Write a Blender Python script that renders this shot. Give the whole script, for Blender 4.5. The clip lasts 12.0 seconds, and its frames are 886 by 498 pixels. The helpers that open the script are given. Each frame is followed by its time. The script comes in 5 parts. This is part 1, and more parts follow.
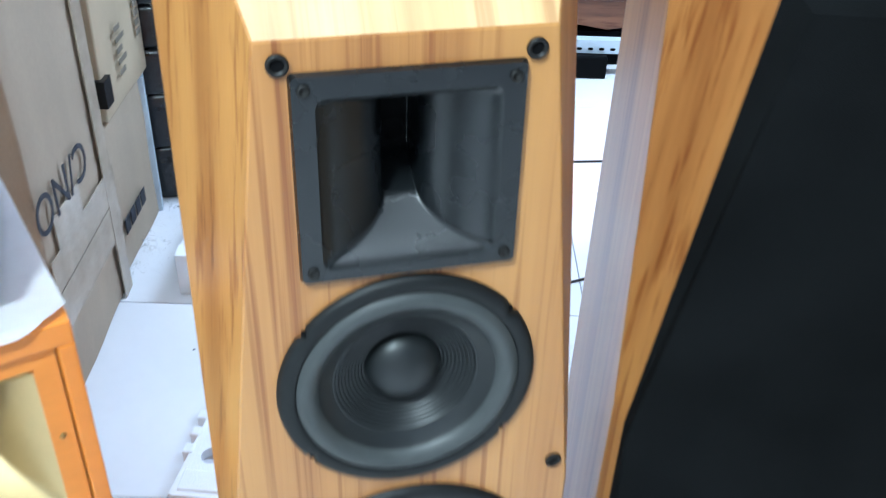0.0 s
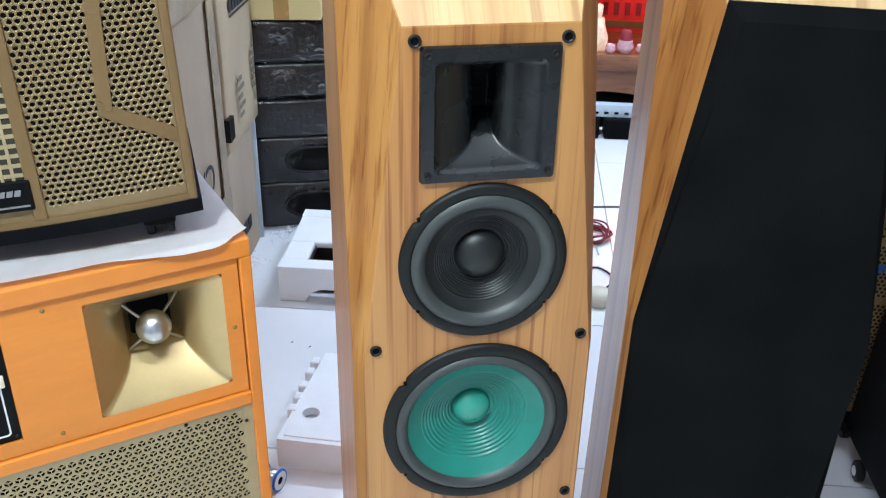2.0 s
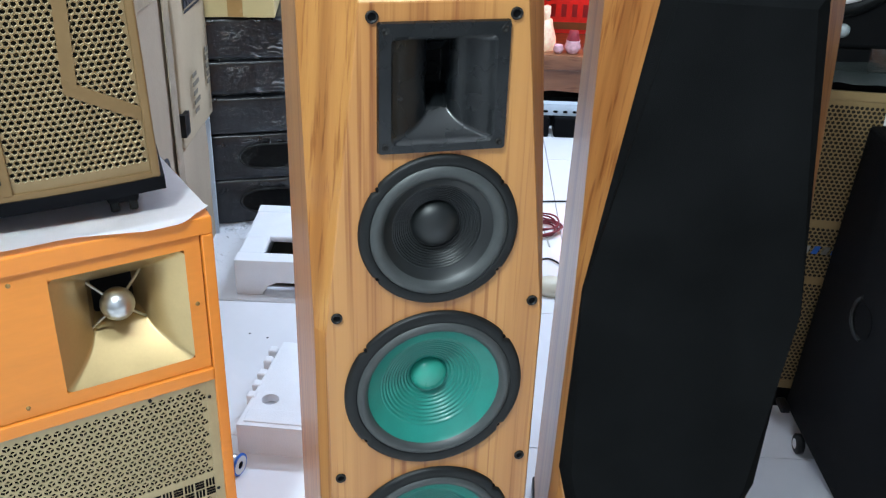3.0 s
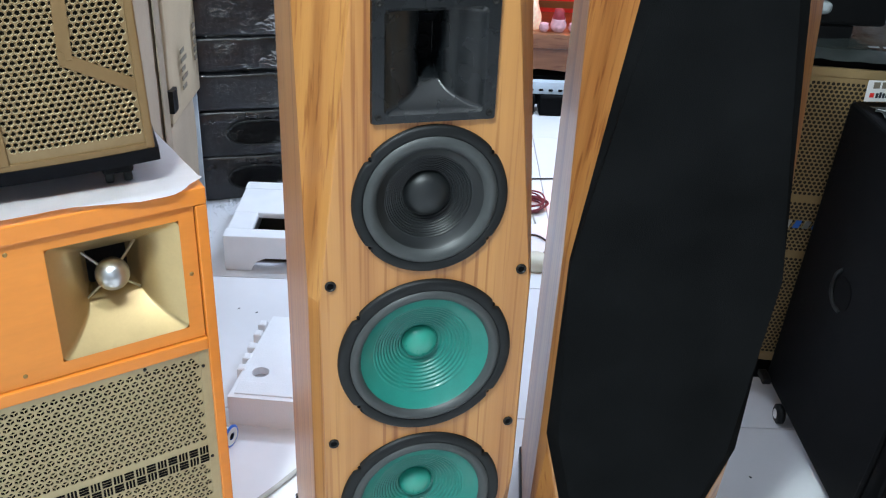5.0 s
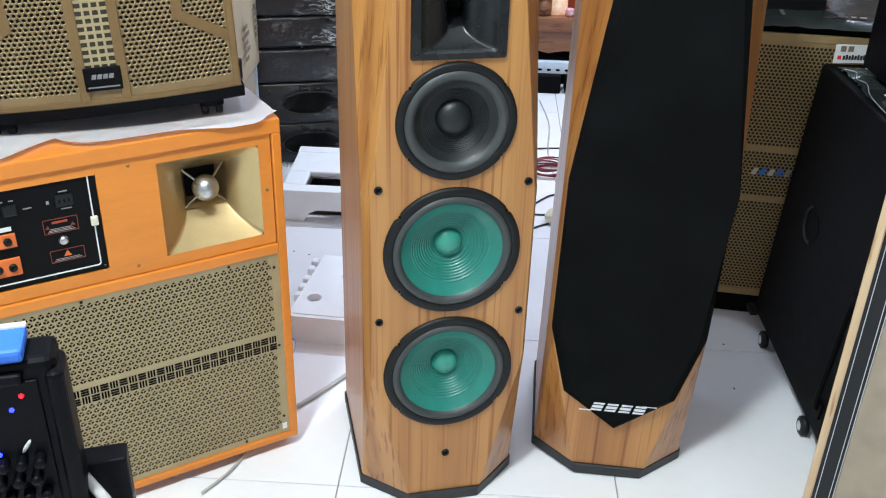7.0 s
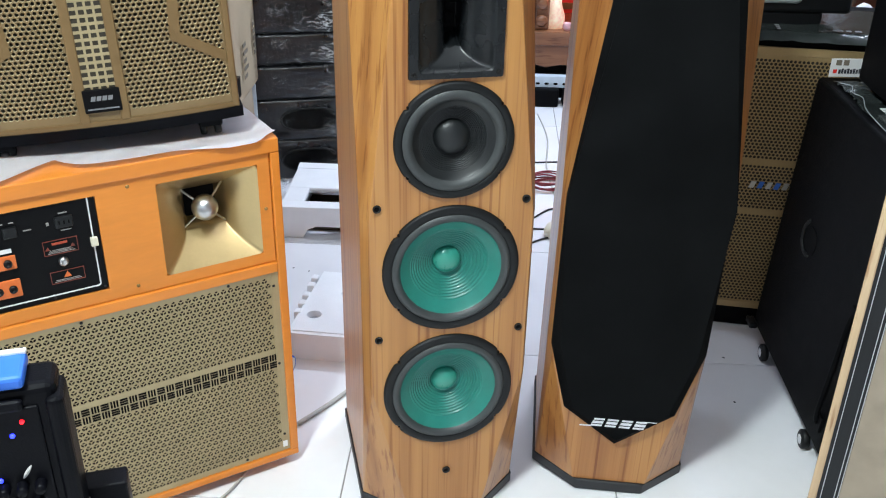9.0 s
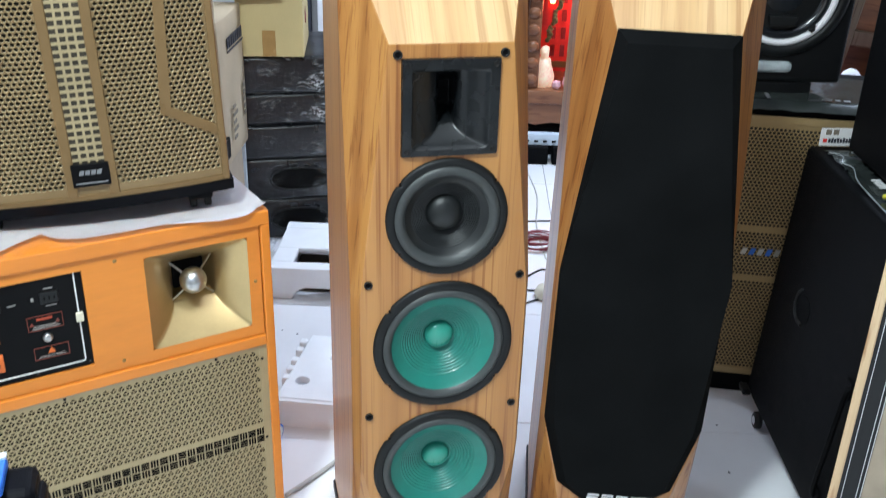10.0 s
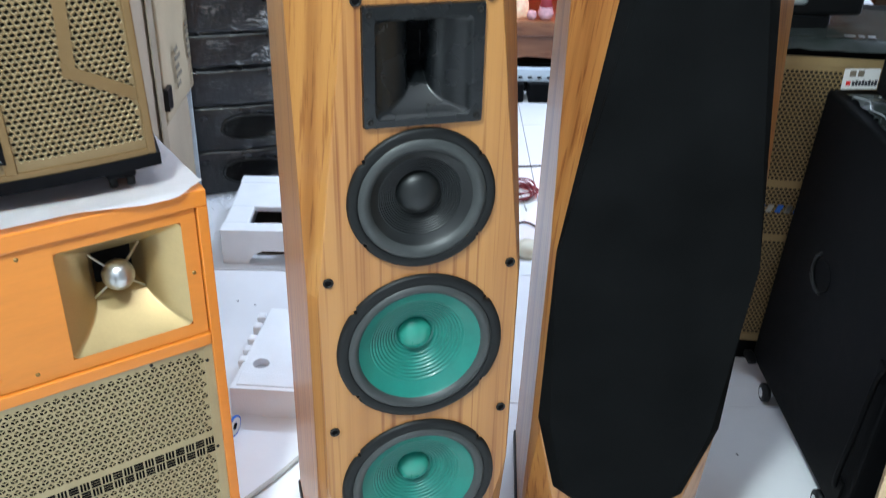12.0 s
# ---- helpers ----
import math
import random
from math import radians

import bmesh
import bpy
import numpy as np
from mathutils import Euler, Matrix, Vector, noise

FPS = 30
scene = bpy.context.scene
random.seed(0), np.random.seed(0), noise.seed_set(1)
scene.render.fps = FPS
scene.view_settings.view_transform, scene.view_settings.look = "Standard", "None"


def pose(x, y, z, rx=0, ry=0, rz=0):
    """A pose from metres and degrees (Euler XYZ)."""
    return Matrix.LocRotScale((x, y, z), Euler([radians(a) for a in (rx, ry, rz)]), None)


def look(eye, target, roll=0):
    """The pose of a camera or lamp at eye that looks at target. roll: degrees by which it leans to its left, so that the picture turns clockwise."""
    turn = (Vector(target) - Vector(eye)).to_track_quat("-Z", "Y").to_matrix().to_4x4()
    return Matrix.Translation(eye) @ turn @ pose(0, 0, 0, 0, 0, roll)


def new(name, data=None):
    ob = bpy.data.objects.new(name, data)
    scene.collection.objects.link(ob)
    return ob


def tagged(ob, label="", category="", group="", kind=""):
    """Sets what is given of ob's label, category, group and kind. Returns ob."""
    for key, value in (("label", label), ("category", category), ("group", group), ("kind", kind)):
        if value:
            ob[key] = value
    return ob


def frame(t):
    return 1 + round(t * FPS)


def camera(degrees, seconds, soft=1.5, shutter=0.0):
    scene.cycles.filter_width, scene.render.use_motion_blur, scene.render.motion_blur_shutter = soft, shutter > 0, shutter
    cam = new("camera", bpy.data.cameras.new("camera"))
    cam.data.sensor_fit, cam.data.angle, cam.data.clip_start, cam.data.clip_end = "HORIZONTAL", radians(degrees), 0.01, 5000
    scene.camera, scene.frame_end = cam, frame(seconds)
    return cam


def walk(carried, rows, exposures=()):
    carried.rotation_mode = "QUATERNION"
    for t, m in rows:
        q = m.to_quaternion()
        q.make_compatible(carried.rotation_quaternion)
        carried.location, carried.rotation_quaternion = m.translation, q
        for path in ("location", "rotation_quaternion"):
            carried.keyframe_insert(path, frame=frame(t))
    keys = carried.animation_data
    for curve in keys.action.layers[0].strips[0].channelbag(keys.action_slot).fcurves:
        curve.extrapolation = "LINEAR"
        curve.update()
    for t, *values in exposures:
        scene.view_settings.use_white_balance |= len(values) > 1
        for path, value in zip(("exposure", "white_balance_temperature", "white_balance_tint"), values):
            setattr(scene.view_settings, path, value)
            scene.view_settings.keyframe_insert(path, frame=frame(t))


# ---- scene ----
cam = camera(50.5, 12.0, soft=1.1, shutter=0.5)
PATH = [
    (0, (-0.126, -0.565, 1.351), (0.308, 1.053, 0.259), 1.8),
    (0.5, (-0.142, -0.771, 1.362), (0.245, 0.881, 0.303), 1.9),
    (1, (-0.156, -0.861, 1.374), (0.176, 0.812, 0.329), 0.7),
    (1.5, (-0.214, -0.92, 1.381), (0.101, 0.783, 0.381), 0.8),
    (2, (-0.241, -0.99, 1.397), (0.093, 0.748, 0.465), 1.1),
    (2.5, (-0.254, -1.035, 1.393), (0.116, 0.717, 0.502), 1.4),
    (3, (-0.26, -1.06, 1.377), (0.174, 0.667, 0.465), 1.9),
    (4.8, (-0.276, -1.087, 1.362), (0.202, 0.622, 0.44), 2.3),
    (5, (-0.277, -1.088, 1.374), (0.187, 0.612, 0.429), 2.4),
    (5.5, (-0.279, -1.12, 1.386), (0.17, 0.579, 0.43), 2.8),
    (6, (-0.284, -1.215, 1.405), (0.13, 0.495, 0.454), 2.5),
    (6.5, (-0.315, -1.357, 1.404), (0.071, 0.356, 0.446), 1.9),
    (7, (-0.347, -1.464, 1.41), (0.04, 0.254, 0.462), 1.7),
    (9, (-0.345, -1.464, 1.422), (0.044, 0.266, 0.496), 1.2),
    (9.5, (-0.347, -1.442, 1.434), (0.052, 0.299, 0.534), 1.3),
    (10, (-0.345, -1.421, 1.461), (0.077, 0.345, 0.622), 1.7),
    (10.5, (-0.331, -1.384, 1.475), (0.105, 0.405, 0.694), 2.0),
    (11, (-0.309, -1.323, 1.457), (0.137, 0.462, 0.671), 2.0),
    (11.5, (-0.292, -1.236, 1.439), (0.153, 0.519, 0.588), 1.8),
    (12, (-0.286, -1.132, 1.419), (0.186, 0.548, 0.443), 1.4),
]
walk(cam, [(t, look(eye, target, roll)) for t, eye, target, roll in PATH],
     exposures=[(0.0, 0.28, 5500, 3), (0.5, 0.3, 5800, 5), (1.0, 0.10, 6050, 8), (1.5, -0.02, 5950, 8), (6.0, -0.02, 6100, 9), (7.0, -0.08, 6300, 10), (9.5, -0.08, 6300, 10), (10.5, 0.0, 5900, 8), (11.0, 0.0, 5900, 8), (12.0, 0.0, 6000, 7)])


# ---- world and light ----
world = bpy.data.worlds.new("world")
scene.world = world
world.use_nodes = True
wn = world.node_tree
sky = wn.nodes.new("ShaderNodeTexSky")
sky.sky_type, sky.sun_disc = "NISHITA", False
sky.sun_elevation, sky.sun_rotation = radians(50), radians(200)
wn.links.new(sky.outputs[0], wn.nodes["Background"].inputs[0])
wn.nodes["Background"].inputs[1].default_value = 0.1

ROOM = Matrix.Rotation(radians(-15), 4, "Z")


def area_lamp(name, m, sx, sy, watts, color):
    d = bpy.data.lights.new(name, "AREA")
    d.shape, d.size, d.size_y, d.energy, d.color = "RECTANGLE", sx, sy, watts, color
    ob = new(name, d)
    ob.matrix_world = m
    return ob


# unseen fill added by fluorescent ceiling tubes and shop front daylight; round ceiling lamp
COOL, PLAIN, DAY, FRONT = (0.74, 0.84, 1.0), (0.89, 0.96, 1.0), (0.88, 0.95, 1.0), (0.90, 1.0, 0.97)
TUBES = ((-0.10, -0.75, 17, PLAIN), (-0.90, 1.55, 16, COOL), (1.05, 2.25, 84, COOL))
for tube_x, tube_y, watts, tint in TUBES:
    area_lamp("tube_fill_light", ROOM @ pose(tube_x, tube_y, 2.86), 1.2, 0.10, watts, tint)
area_lamp("lamp_light", ROOM @ pose(-0.58, -1.32, 2.86), 0.26, 0.26, 90, FRONT)
area_lamp("shop_front_fill", ROOM @ pose(-0.3, -2.95, 1.35, 90, 0, 0), 2.2, 2.3, 10, DAY)


# ---- materials ----
def mat(name, base, rough=0.5, metal=0.0, vary=0.12, scale=30.0, stretch=(1, 1, 1), bump=0.0, fine=None, coat=0.0, second=None, amount=0.5, spec=0.5, emit=None, strength=0.0, rvary=0.08, island=False):
    """A procedural surface: grain and blotches over the base colour, with roughness and bump that follow them."""
    m = bpy.data.materials.new(name)
    m.use_nodes = True
    n, l = m.node_tree.nodes, m.node_tree.links
    b = n["Principled BSDF"]
    tc, mp = n.new("ShaderNodeTexCoord"), n.new("ShaderNodeMapping")
    mp.inputs["Scale"].default_value = stretch
    l.new(tc.outputs["Object"], mp.inputs[0])
    nz, n2 = n.new("ShaderNodeTexNoise"), n.new("ShaderNodeTexNoise")
    nz.inputs["Scale"].default_value, nz.inputs["Detail"].default_value = scale, 6
    n2.inputs["Scale"].default_value, n2.inputs["Detail"].default_value = fine or scale * 9, 3
    for q in (nz, n2):
        l.new(mp.outputs[0], q.inputs[0])
    ramp = n.new("ShaderNodeValToRGB")
    lo = second or tuple(c * (1 - vary) for c in base)
    hi = base if second else tuple(min(1, c * (1 + vary)) for c in base)
    ramp.color_ramp.elements[0].position, ramp.color_ramp.elements[1].position = 0.5 - amount / 2, 0.5 + amount / 2
    ramp.color_ramp.elements[0].color, ramp.color_ramp.elements[1].color = (*lo, 1), (*hi, 1)
    l.new(nz.outputs[0], ramp.inputs[0])
    mix = n.new("ShaderNodeMix")
    mix.data_type, mix.blend_type = "RGBA", "MULTIPLY"
    mix.inputs[0].default_value = 0.5
    r2 = n.new("ShaderNodeMapRange")
    r2.inputs[3].default_value, r2.inputs[4].default_value = 1 - 2 * vary, 1 + vary
    l.new(n2.outputs[0], r2.inputs[0])
    l.new(ramp.outputs[0], mix.inputs[6])
    l.new(r2.outputs[0], mix.inputs[7])
    l.new(mix.outputs[2], b.inputs["Base Color"])
    rr = n.new("ShaderNodeMapRange")
    rr.inputs[3].default_value, rr.inputs[4].default_value = max(0.02, rough - rvary), min(1, rough + rvary)
    l.new(nz.outputs[0], rr.inputs[0])
    l.new(rr.outputs[0], b.inputs["Roughness"])
    b.inputs["Metallic"].default_value, b.inputs["Coat Weight"].default_value = metal, coat
    b.inputs["Coat Roughness"].default_value = 0.15
    b.inputs["Specular IOR Level"].default_value = spec
    if bump:
        bp = n.new("ShaderNodeBump")
        bp.inputs["Strength"].default_value, bp.inputs["Distance"].default_value = bump, 0.002
        l.new(n2.outputs[0], bp.inputs["Height"])
        l.new(bp.outputs[0], b.inputs["Normal"])
    if emit:
        b.inputs["Emission Color"].default_value, b.inputs["Emission Strength"].default_value = (*emit, 1), strength
    return m


def wood(name, light, mid, dark, stretch, seed=0.0, rough=0.38, coat=0.25, streaks=0.9, wave=0.10):
    """Long-grained veneer: broad boards, darker heart streaks and fine pores along one axis."""
    m = bpy.data.materials.new(name)
    m.use_nodes = True
    n, l = m.node_tree.nodes, m.node_tree.links
    b = n["Principled BSDF"]
    tc, mp = n.new("ShaderNodeTexCoord"), n.new("ShaderNodeMapping")
    mp.inputs["Scale"].default_value, mp.inputs["Location"].default_value = stretch, (seed, seed * 0.7, seed * 1.3)
    l.new(tc.outputs["Object"], mp.inputs[0])

    def nse(scale, detail, dist):
        q = n.new("ShaderNodeTexNoise")
        q.inputs["Scale"].default_value, q.inputs["Detail"].default_value, q.inputs["Distortion"].default_value = scale, detail, dist
        l.new(mp.outputs[0], q.inputs[0])
        return q

    broad, streak, pore = nse(19, 6, 0.15), nse(110, 6, wave), nse(420, 2, 0)
    ramp = n.new("ShaderNodeValToRGB")
    e = ramp.color_ramp.elements
    e[0].position, e[0].color = 0.33, (*dark, 1)
    e[1].position, e[1].color = 0.62, (*light, 1)
    k = e.new(0.47)
    k.color = (*mid, 1)
    l.new(broad.outputs[0], ramp.inputs[0])
    r2 = n.new("ShaderNodeValToRGB")
    r2.color_ramp.elements[0].position, r2.color_ramp.elements[0].color = 0.34, (0.58, 0.43, 0.33, 1)
    r2.color_ramp.elements[1].position, r2.color_ramp.elements[1].color = 0.46, (1, 1, 1, 1)
    l.new(streak.outputs[0], r2.inputs[0])
    r3 = n.new("ShaderNodeMapRange")
    r3.inputs[3].default_value, r3.inputs[4].default_value = 0.86, 1.1
    l.new(pore.outputs[0], r3.inputs[0])
    last = ramp.outputs[0]
    for src, f in ((r2.outputs[0], streaks), (r3.outputs[0], 0.6)):
        mix = n.new("ShaderNodeMix")
        mix.data_type, mix.blend_type = "RGBA", "MULTIPLY"
        mix.inputs[0].default_value = f
        l.new(last, mix.inputs[6])
        l.new(src, mix.inputs[7])
        last = mix.outputs[2]
    l.new(last, b.inputs["Base Color"])
    b.inputs["Roughness"].default_value, b.inputs["Coat Weight"].default_value, b.inputs["Coat Roughness"].default_value = rough, coat, 0.25
    bp = n.new("ShaderNodeBump")
    bp.inputs["Strength"].default_value, bp.inputs["Distance"].default_value = 0.12, 0.001
    l.new(pore.outputs[0], bp.inputs["Height"])
    l.new(bp.outputs[0], b.inputs["Normal"])
    return m


VENEER = wood("honey_veneer", (0.470, 0.220, 0.060), (0.405, 0.176, 0.046), (0.300, 0.117, 0.029), (1, 1, 0.014))
VENEER_2 = wood("honey_veneer_pair", (0.465, 0.214, 0.060), (0.400, 0.170, 0.046), (0.295, 0.113, 0.029), (1, 1, 0.012), seed=3.7)
# lid and brow are the same veneer, paled to hold the overhead light
VENEER_TOP_LIT = wood("honey_veneer_top_lit", (0.62, 0.345, 0.175), (0.53, 0.265, 0.125), (0.38, 0.165, 0.075), (0.9, 0.025, 1), seed=1.9, streaks=0.6, wave=0.1)
VENEER_BEVEL_LIT = wood("honey_veneer_bevel_lit", (0.69, 0.46, 0.23), (0.62, 0.385, 0.175), (0.48, 0.265, 0.11), (0.8, 0.02, 0.02), seed=4.1, rough=0.42, coat=0.15, streaks=0.6, wave=0.1)
PLASTIC = mat("black_plastic", (0.0048, 0.0052, 0.006), 0.40, vary=0.2, scale=60, bump=0.15, spec=0.35)
HORN_BLACK = mat("horn_black_plastic", (0.0050, 0.0062, 0.0072), 0.27, vary=0.2, scale=25, rvary=0.08, spec=0.58)
MIXER = mat("navy_black_plastic", (0.0022, 0.0023, 0.0040), 0.42, vary=0.3, scale=60, bump=0.15, spec=0.10)
RIM = mat("woofer_rim_black", (0.006, 0.0068, 0.0072), 0.5, vary=0.2, scale=80, bump=0.1, spec=0.3)
RUBBER = mat("surround_rubber", (0.042, 0.046, 0.046), 0.5, vary=0.1, scale=90)
CONE_BLACK = mat("black_cone", (0.0064, 0.0080, 0.0086), 0.44, vary=0.15, scale=70)
CONE_GREEN = mat("green_cone", (0.014, 0.182, 0.142), 0.42, vary=0.10, scale=50, coat=0.1)
CAP_GREEN = mat("green_cap", (0.035, 0.275, 0.205), 0.30, vary=0.06, scale=50, coat=0.3)
CLOTH = mat("black_speaker_cloth", (0.0060, 0.0064, 0.0068), 0.95, vary=0.35, scale=9, fine=900, bump=0.5, spec=0.05)
PLINTH = mat("black_plinth_paint", (0.016, 0.016, 0.018), 0.45, vary=0.2, scale=40)
HOLE = mat("deep_black", (0.003, 0.003, 0.0035), 0.8, vary=0.1, spec=0.1)
SOCKET = mat("socket_rubber", (0.010, 0.009, 0.008), 0.45, vary=0.2, spec=0.3)
STEEL = mat("bright_steel", (0.55, 0.55, 0.55), 0.32, metal=1.0, vary=0.06, scale=60)
SILVER = mat("silver_letters", (0.80, 0.80, 0.82), 0.32, metal=0.6, vary=0.05)
ORANGE = mat("orange_painted_wood", (0.71, 0.228, 0.024), 0.42, vary=0.07, scale=14, stretch=(0.25, 1, 1), bump=0.12, coat=0.15)
ORANGE_IN = mat("orange_painted_recess", (0.71, 0.238, 0.030), 0.5, vary=0.10, scale=16, stretch=(0.2, 1, 1), bump=0.12)
HORN_GOLD = mat("champagne_gold_horn", (0.55, 0.41, 0.20), 0.32, metal=0.78, vary=0.06, scale=20)
MESH_GOLD = mat("champagne_perforated_steel", (0.42, 0.335, 0.19), 0.42, metal=0.35, vary=0.08, scale=20)
BRASS = mat("dull_brass_screw", (0.32, 0.20, 0.07), 0.4, metal=0.6, vary=0.1)
# paler bronze on hole lips and walls paints the glints of overhead light
BRONZE_GLINT = mat("bronze_rim_glint", (0.56, 0.46, 0.28), 0.30, metal=0.5, vary=0.08, scale=15)
BRONZE = mat("bronze_perforated_steel", (0.245, 0.165, 0.078), 0.38, metal=0.3, vary=0.08, scale=15)
BRONZE_DARK = mat("dark_bronze_perforated_steel", (0.35, 0.25, 0.118), 0.45, metal=0.35, vary=0.1, scale=15)
BRONZE_SOLID = mat("bronze_paint", (0.215, 0.132, 0.054), 0.42, metal=0.35, vary=0.08, scale=12)
BEHIND = mat("dark_grille_foam_and_slot_shade", (0.035, 0.028, 0.018), 0.95, vary=0.3, scale=40)
PANEL = mat("black_control_plate", (0.003, 0.003, 0.0036), 0.42, vary=0.15, scale=40, spec=0.12)
PALE_PRINT = mat("small_grey_print", (0.30, 0.285, 0.27), 0.6, vary=0.1)
WHITE_LINE = mat("white_print", (0.75, 0.75, 0.74), 0.6, vary=0.05)
RED_PRINT = mat("dark_red_print", (0.18, 0.035, 0.02), 0.6, vary=0.1)
ORANGE_PRINT = mat("orange_print", (0.72, 0.16, 0.03), 0.55, vary=0.08)
RED_HEAD = mat("red_heading_print", (0.38, 0.06, 0.025), 0.6, vary=0.1)
IVORY = mat("ivory_plastic", (0.75, 0.70, 0.55), 0.45, vary=0.06)
FELT = mat("white_cloth", (0.83, 0.83, 0.87), 0.9, vary=0.05, scale=25, fine=700, bump=0.4)
TILE = mat("white_floor_tile", (0.85, 0.855, 0.885), 0.20, vary=0.03, scale=3, rvary=0.08, coat=0.1)
GROUT = mat("grey_grout", (0.34, 0.33, 0.33), 0.85, vary=0.15, scale=30)
WALL = mat("grey_white_wall_paint", (0.45, 0.45, 0.46), 0.75, vary=0.04, scale=4, fine=150, bump=0.1)
FOAM = mat("white_polystyrene", (0.89, 0.91, 0.94), 0.75, vary=0.03, scale=18, fine=260, bump=0.35)
CARDBOARD = mat("brown_cardboard", (0.44, 0.355, 0.26), 0.8, vary=0.10, scale=7, fine=240, bump=0.25, stretch=(1, 1, 0.4))
CARD_PALE = mat("pale_cardboard", (0.50, 0.40, 0.27), 0.8, vary=0.08, scale=8, fine=240, bump=0.2, stretch=(1, 1, 0.5))
TAPE = mat("glossy_packing_tape", (0.455, 0.375, 0.285), 0.20, vary=0.16, scale=14, bump=0.8, fine=45)
TAPE_BROWN = mat("brown_packing_tape", (0.43, 0.26, 0.10), 0.25, vary=0.08, scale=25)
INK = mat("black_ink", (0.025, 0.028, 0.04), 0.7, vary=0.3, scale=60)
FILM = mat("film_wrapped_black_plastic", (0.0075, 0.0085, 0.0115), 0.3, vary=0.3, scale=12, bump=0.9, fine=50, rvary=0.1, coat=0.15)
BLACK_BOX = mat("black_textured_paint", (0.0030, 0.0032, 0.0038), 0.55, vary=0.3, scale=30, fine=500, bump=0.4, spec=0.06)


def film(name, amount):
    """Thin clear wrapping film: mostly see-through, with wrinkled glints painted as pale opaque lines."""
    m = bpy.data.materials.new(name)
    m.use_nodes = True
    n, l = m.node_tree.nodes, m.node_tree.links
    b = n["Principled BSDF"]
    b.inputs["Base Color"].default_value = (0.75, 0.78, 0.82, 1)
    b.inputs["Roughness"].default_value = 0.12
    tc, nz, mr, bp = n.new("ShaderNodeTexCoord"), n.new("ShaderNodeTexNoise"), n.new("ShaderNodeMapRange"), n.new("ShaderNodeBump")
    nz.inputs["Scale"].default_value, nz.inputs["Detail"].default_value, nz.inputs["Distortion"].default_value = 30, 6, 1.2
    # painted glints: thin crease lines where the noise crosses its middle, gathered in patches
    mp, mid, size = n.new("ShaderNodeMapping"), n.new("ShaderNodeMath"), n.new("ShaderNodeMath")
    patch, pr, mul = n.new("ShaderNodeTexNoise"), n.new("ShaderNodeMapRange"), n.new("ShaderNodeMath")
    mp.inputs["Scale"].default_value = (0.55, 1, 1.5)
    l.new(tc.outputs["Object"], mp.inputs[0])
    l.new(mp.outputs[0], nz.inputs[0])
    mid.operation, size.operation, mul.operation = "SUBTRACT", "ABSOLUTE", "MULTIPLY"
    mid.inputs[1].default_value = 0.5
    l.new(nz.outputs[0], mid.inputs[0])
    l.new(mid.outputs[0], size.inputs[0])
    mr.inputs[1].default_value, mr.inputs[2].default_value = 0.0, 0.035
    mr.inputs[3].default_value, mr.inputs[4].default_value = amount, 0.03 * amount
    l.new(size.outputs[0], mr.inputs[0])
    patch.inputs["Scale"].default_value, patch.inputs["Detail"].default_value = 7, 3
    l.new(tc.outputs["Object"], patch.inputs[0])
    pr.inputs[1].default_value, pr.inputs[2].default_value = 0.50, 0.72
    pr.inputs[3].default_value = 0.03
    l.new(patch.outputs[0], pr.inputs[0])
    l.new(mr.outputs[0], mul.inputs[0])
    l.new(pr.outputs[0], mul.inputs[1])
    l.new(mul.outputs[0], b.inputs["Alpha"])
    bp.inputs["Strength"].default_value, bp.inputs["Distance"].default_value = 0.8, 0.006
    l.new(nz.outputs[0], bp.inputs["Height"])
    l.new(bp.outputs[0], b.inputs["Normal"])
    return m


WRAP = film("clear_wrapping_film", 0.35)
# same film with its painted glints at full strength
WRAP_GLINT = film("glinting_wrapping_film", 1.0)
CLEAR_FILM = mat("crumpled_clear_film", (0.42, 0.44, 0.46), 0.12, vary=0.2, scale=20, bump=0.9, fine=40)
ALTAR_WOOD = wood("carved_altar_wood", (0.25, 0.10, 0.042), (0.18, 0.066, 0.027), (0.10, 0.034, 0.015), (0.1, 1, 1), seed=5)
# faint emission stands in for lamplight on the red surfaces
RED_GLOW = mat("red_lacquer_with_glow", (0.55, 0.02, 0.02), 0.4, vary=0.2, scale=40, emit=(1.0, 0.04, 0.02), strength=0.13)
FLAME = mat("candle_lamp_glow", (1.0, 0.5, 0.2), 0.5, emit=(1.0, 0.42, 0.16), strength=9)
# emission paints the lamplight on the statuettes
GLOW_SOFT = mat("alabaster_with_glow", (0.85, 0.68, 0.52), 0.4, vary=0.35, scale=40, bump=0.6, fine=90, emit=(1.0, 0.48, 0.26), strength=0.35)
PORCELAIN = mat("pink_porcelain", (0.72, 0.42, 0.46), 0.2, vary=0.2, scale=60)
RED_DULL = mat("dark_red_velvet", (0.25, 0.02, 0.03), 0.7, vary=0.2, scale=60)
RAIL_BLUE = mat("pale_blue_painted_steel", (0.55, 0.64, 0.73), 0.45, vary=0.08, scale=20)
CABLE_BLACK = mat("black_cable", (0.012, 0.012, 0.014), 0.5)
CABLE_GREY = mat("grey_cable", (0.48, 0.47, 0.44), 0.5)
CABLE_RED = mat("red_wire", (0.20, 0.02, 0.03), 0.45, vary=0.3, scale=60)
BLUE = mat("blue_plastic", (0.03, 0.15, 0.62), 0.45, vary=0.08)
LED_RED = mat("red_led", (0.30, 0.005, 0.008), 0.4, emit=(1.0, 0.01, 0.02), strength=3.5)
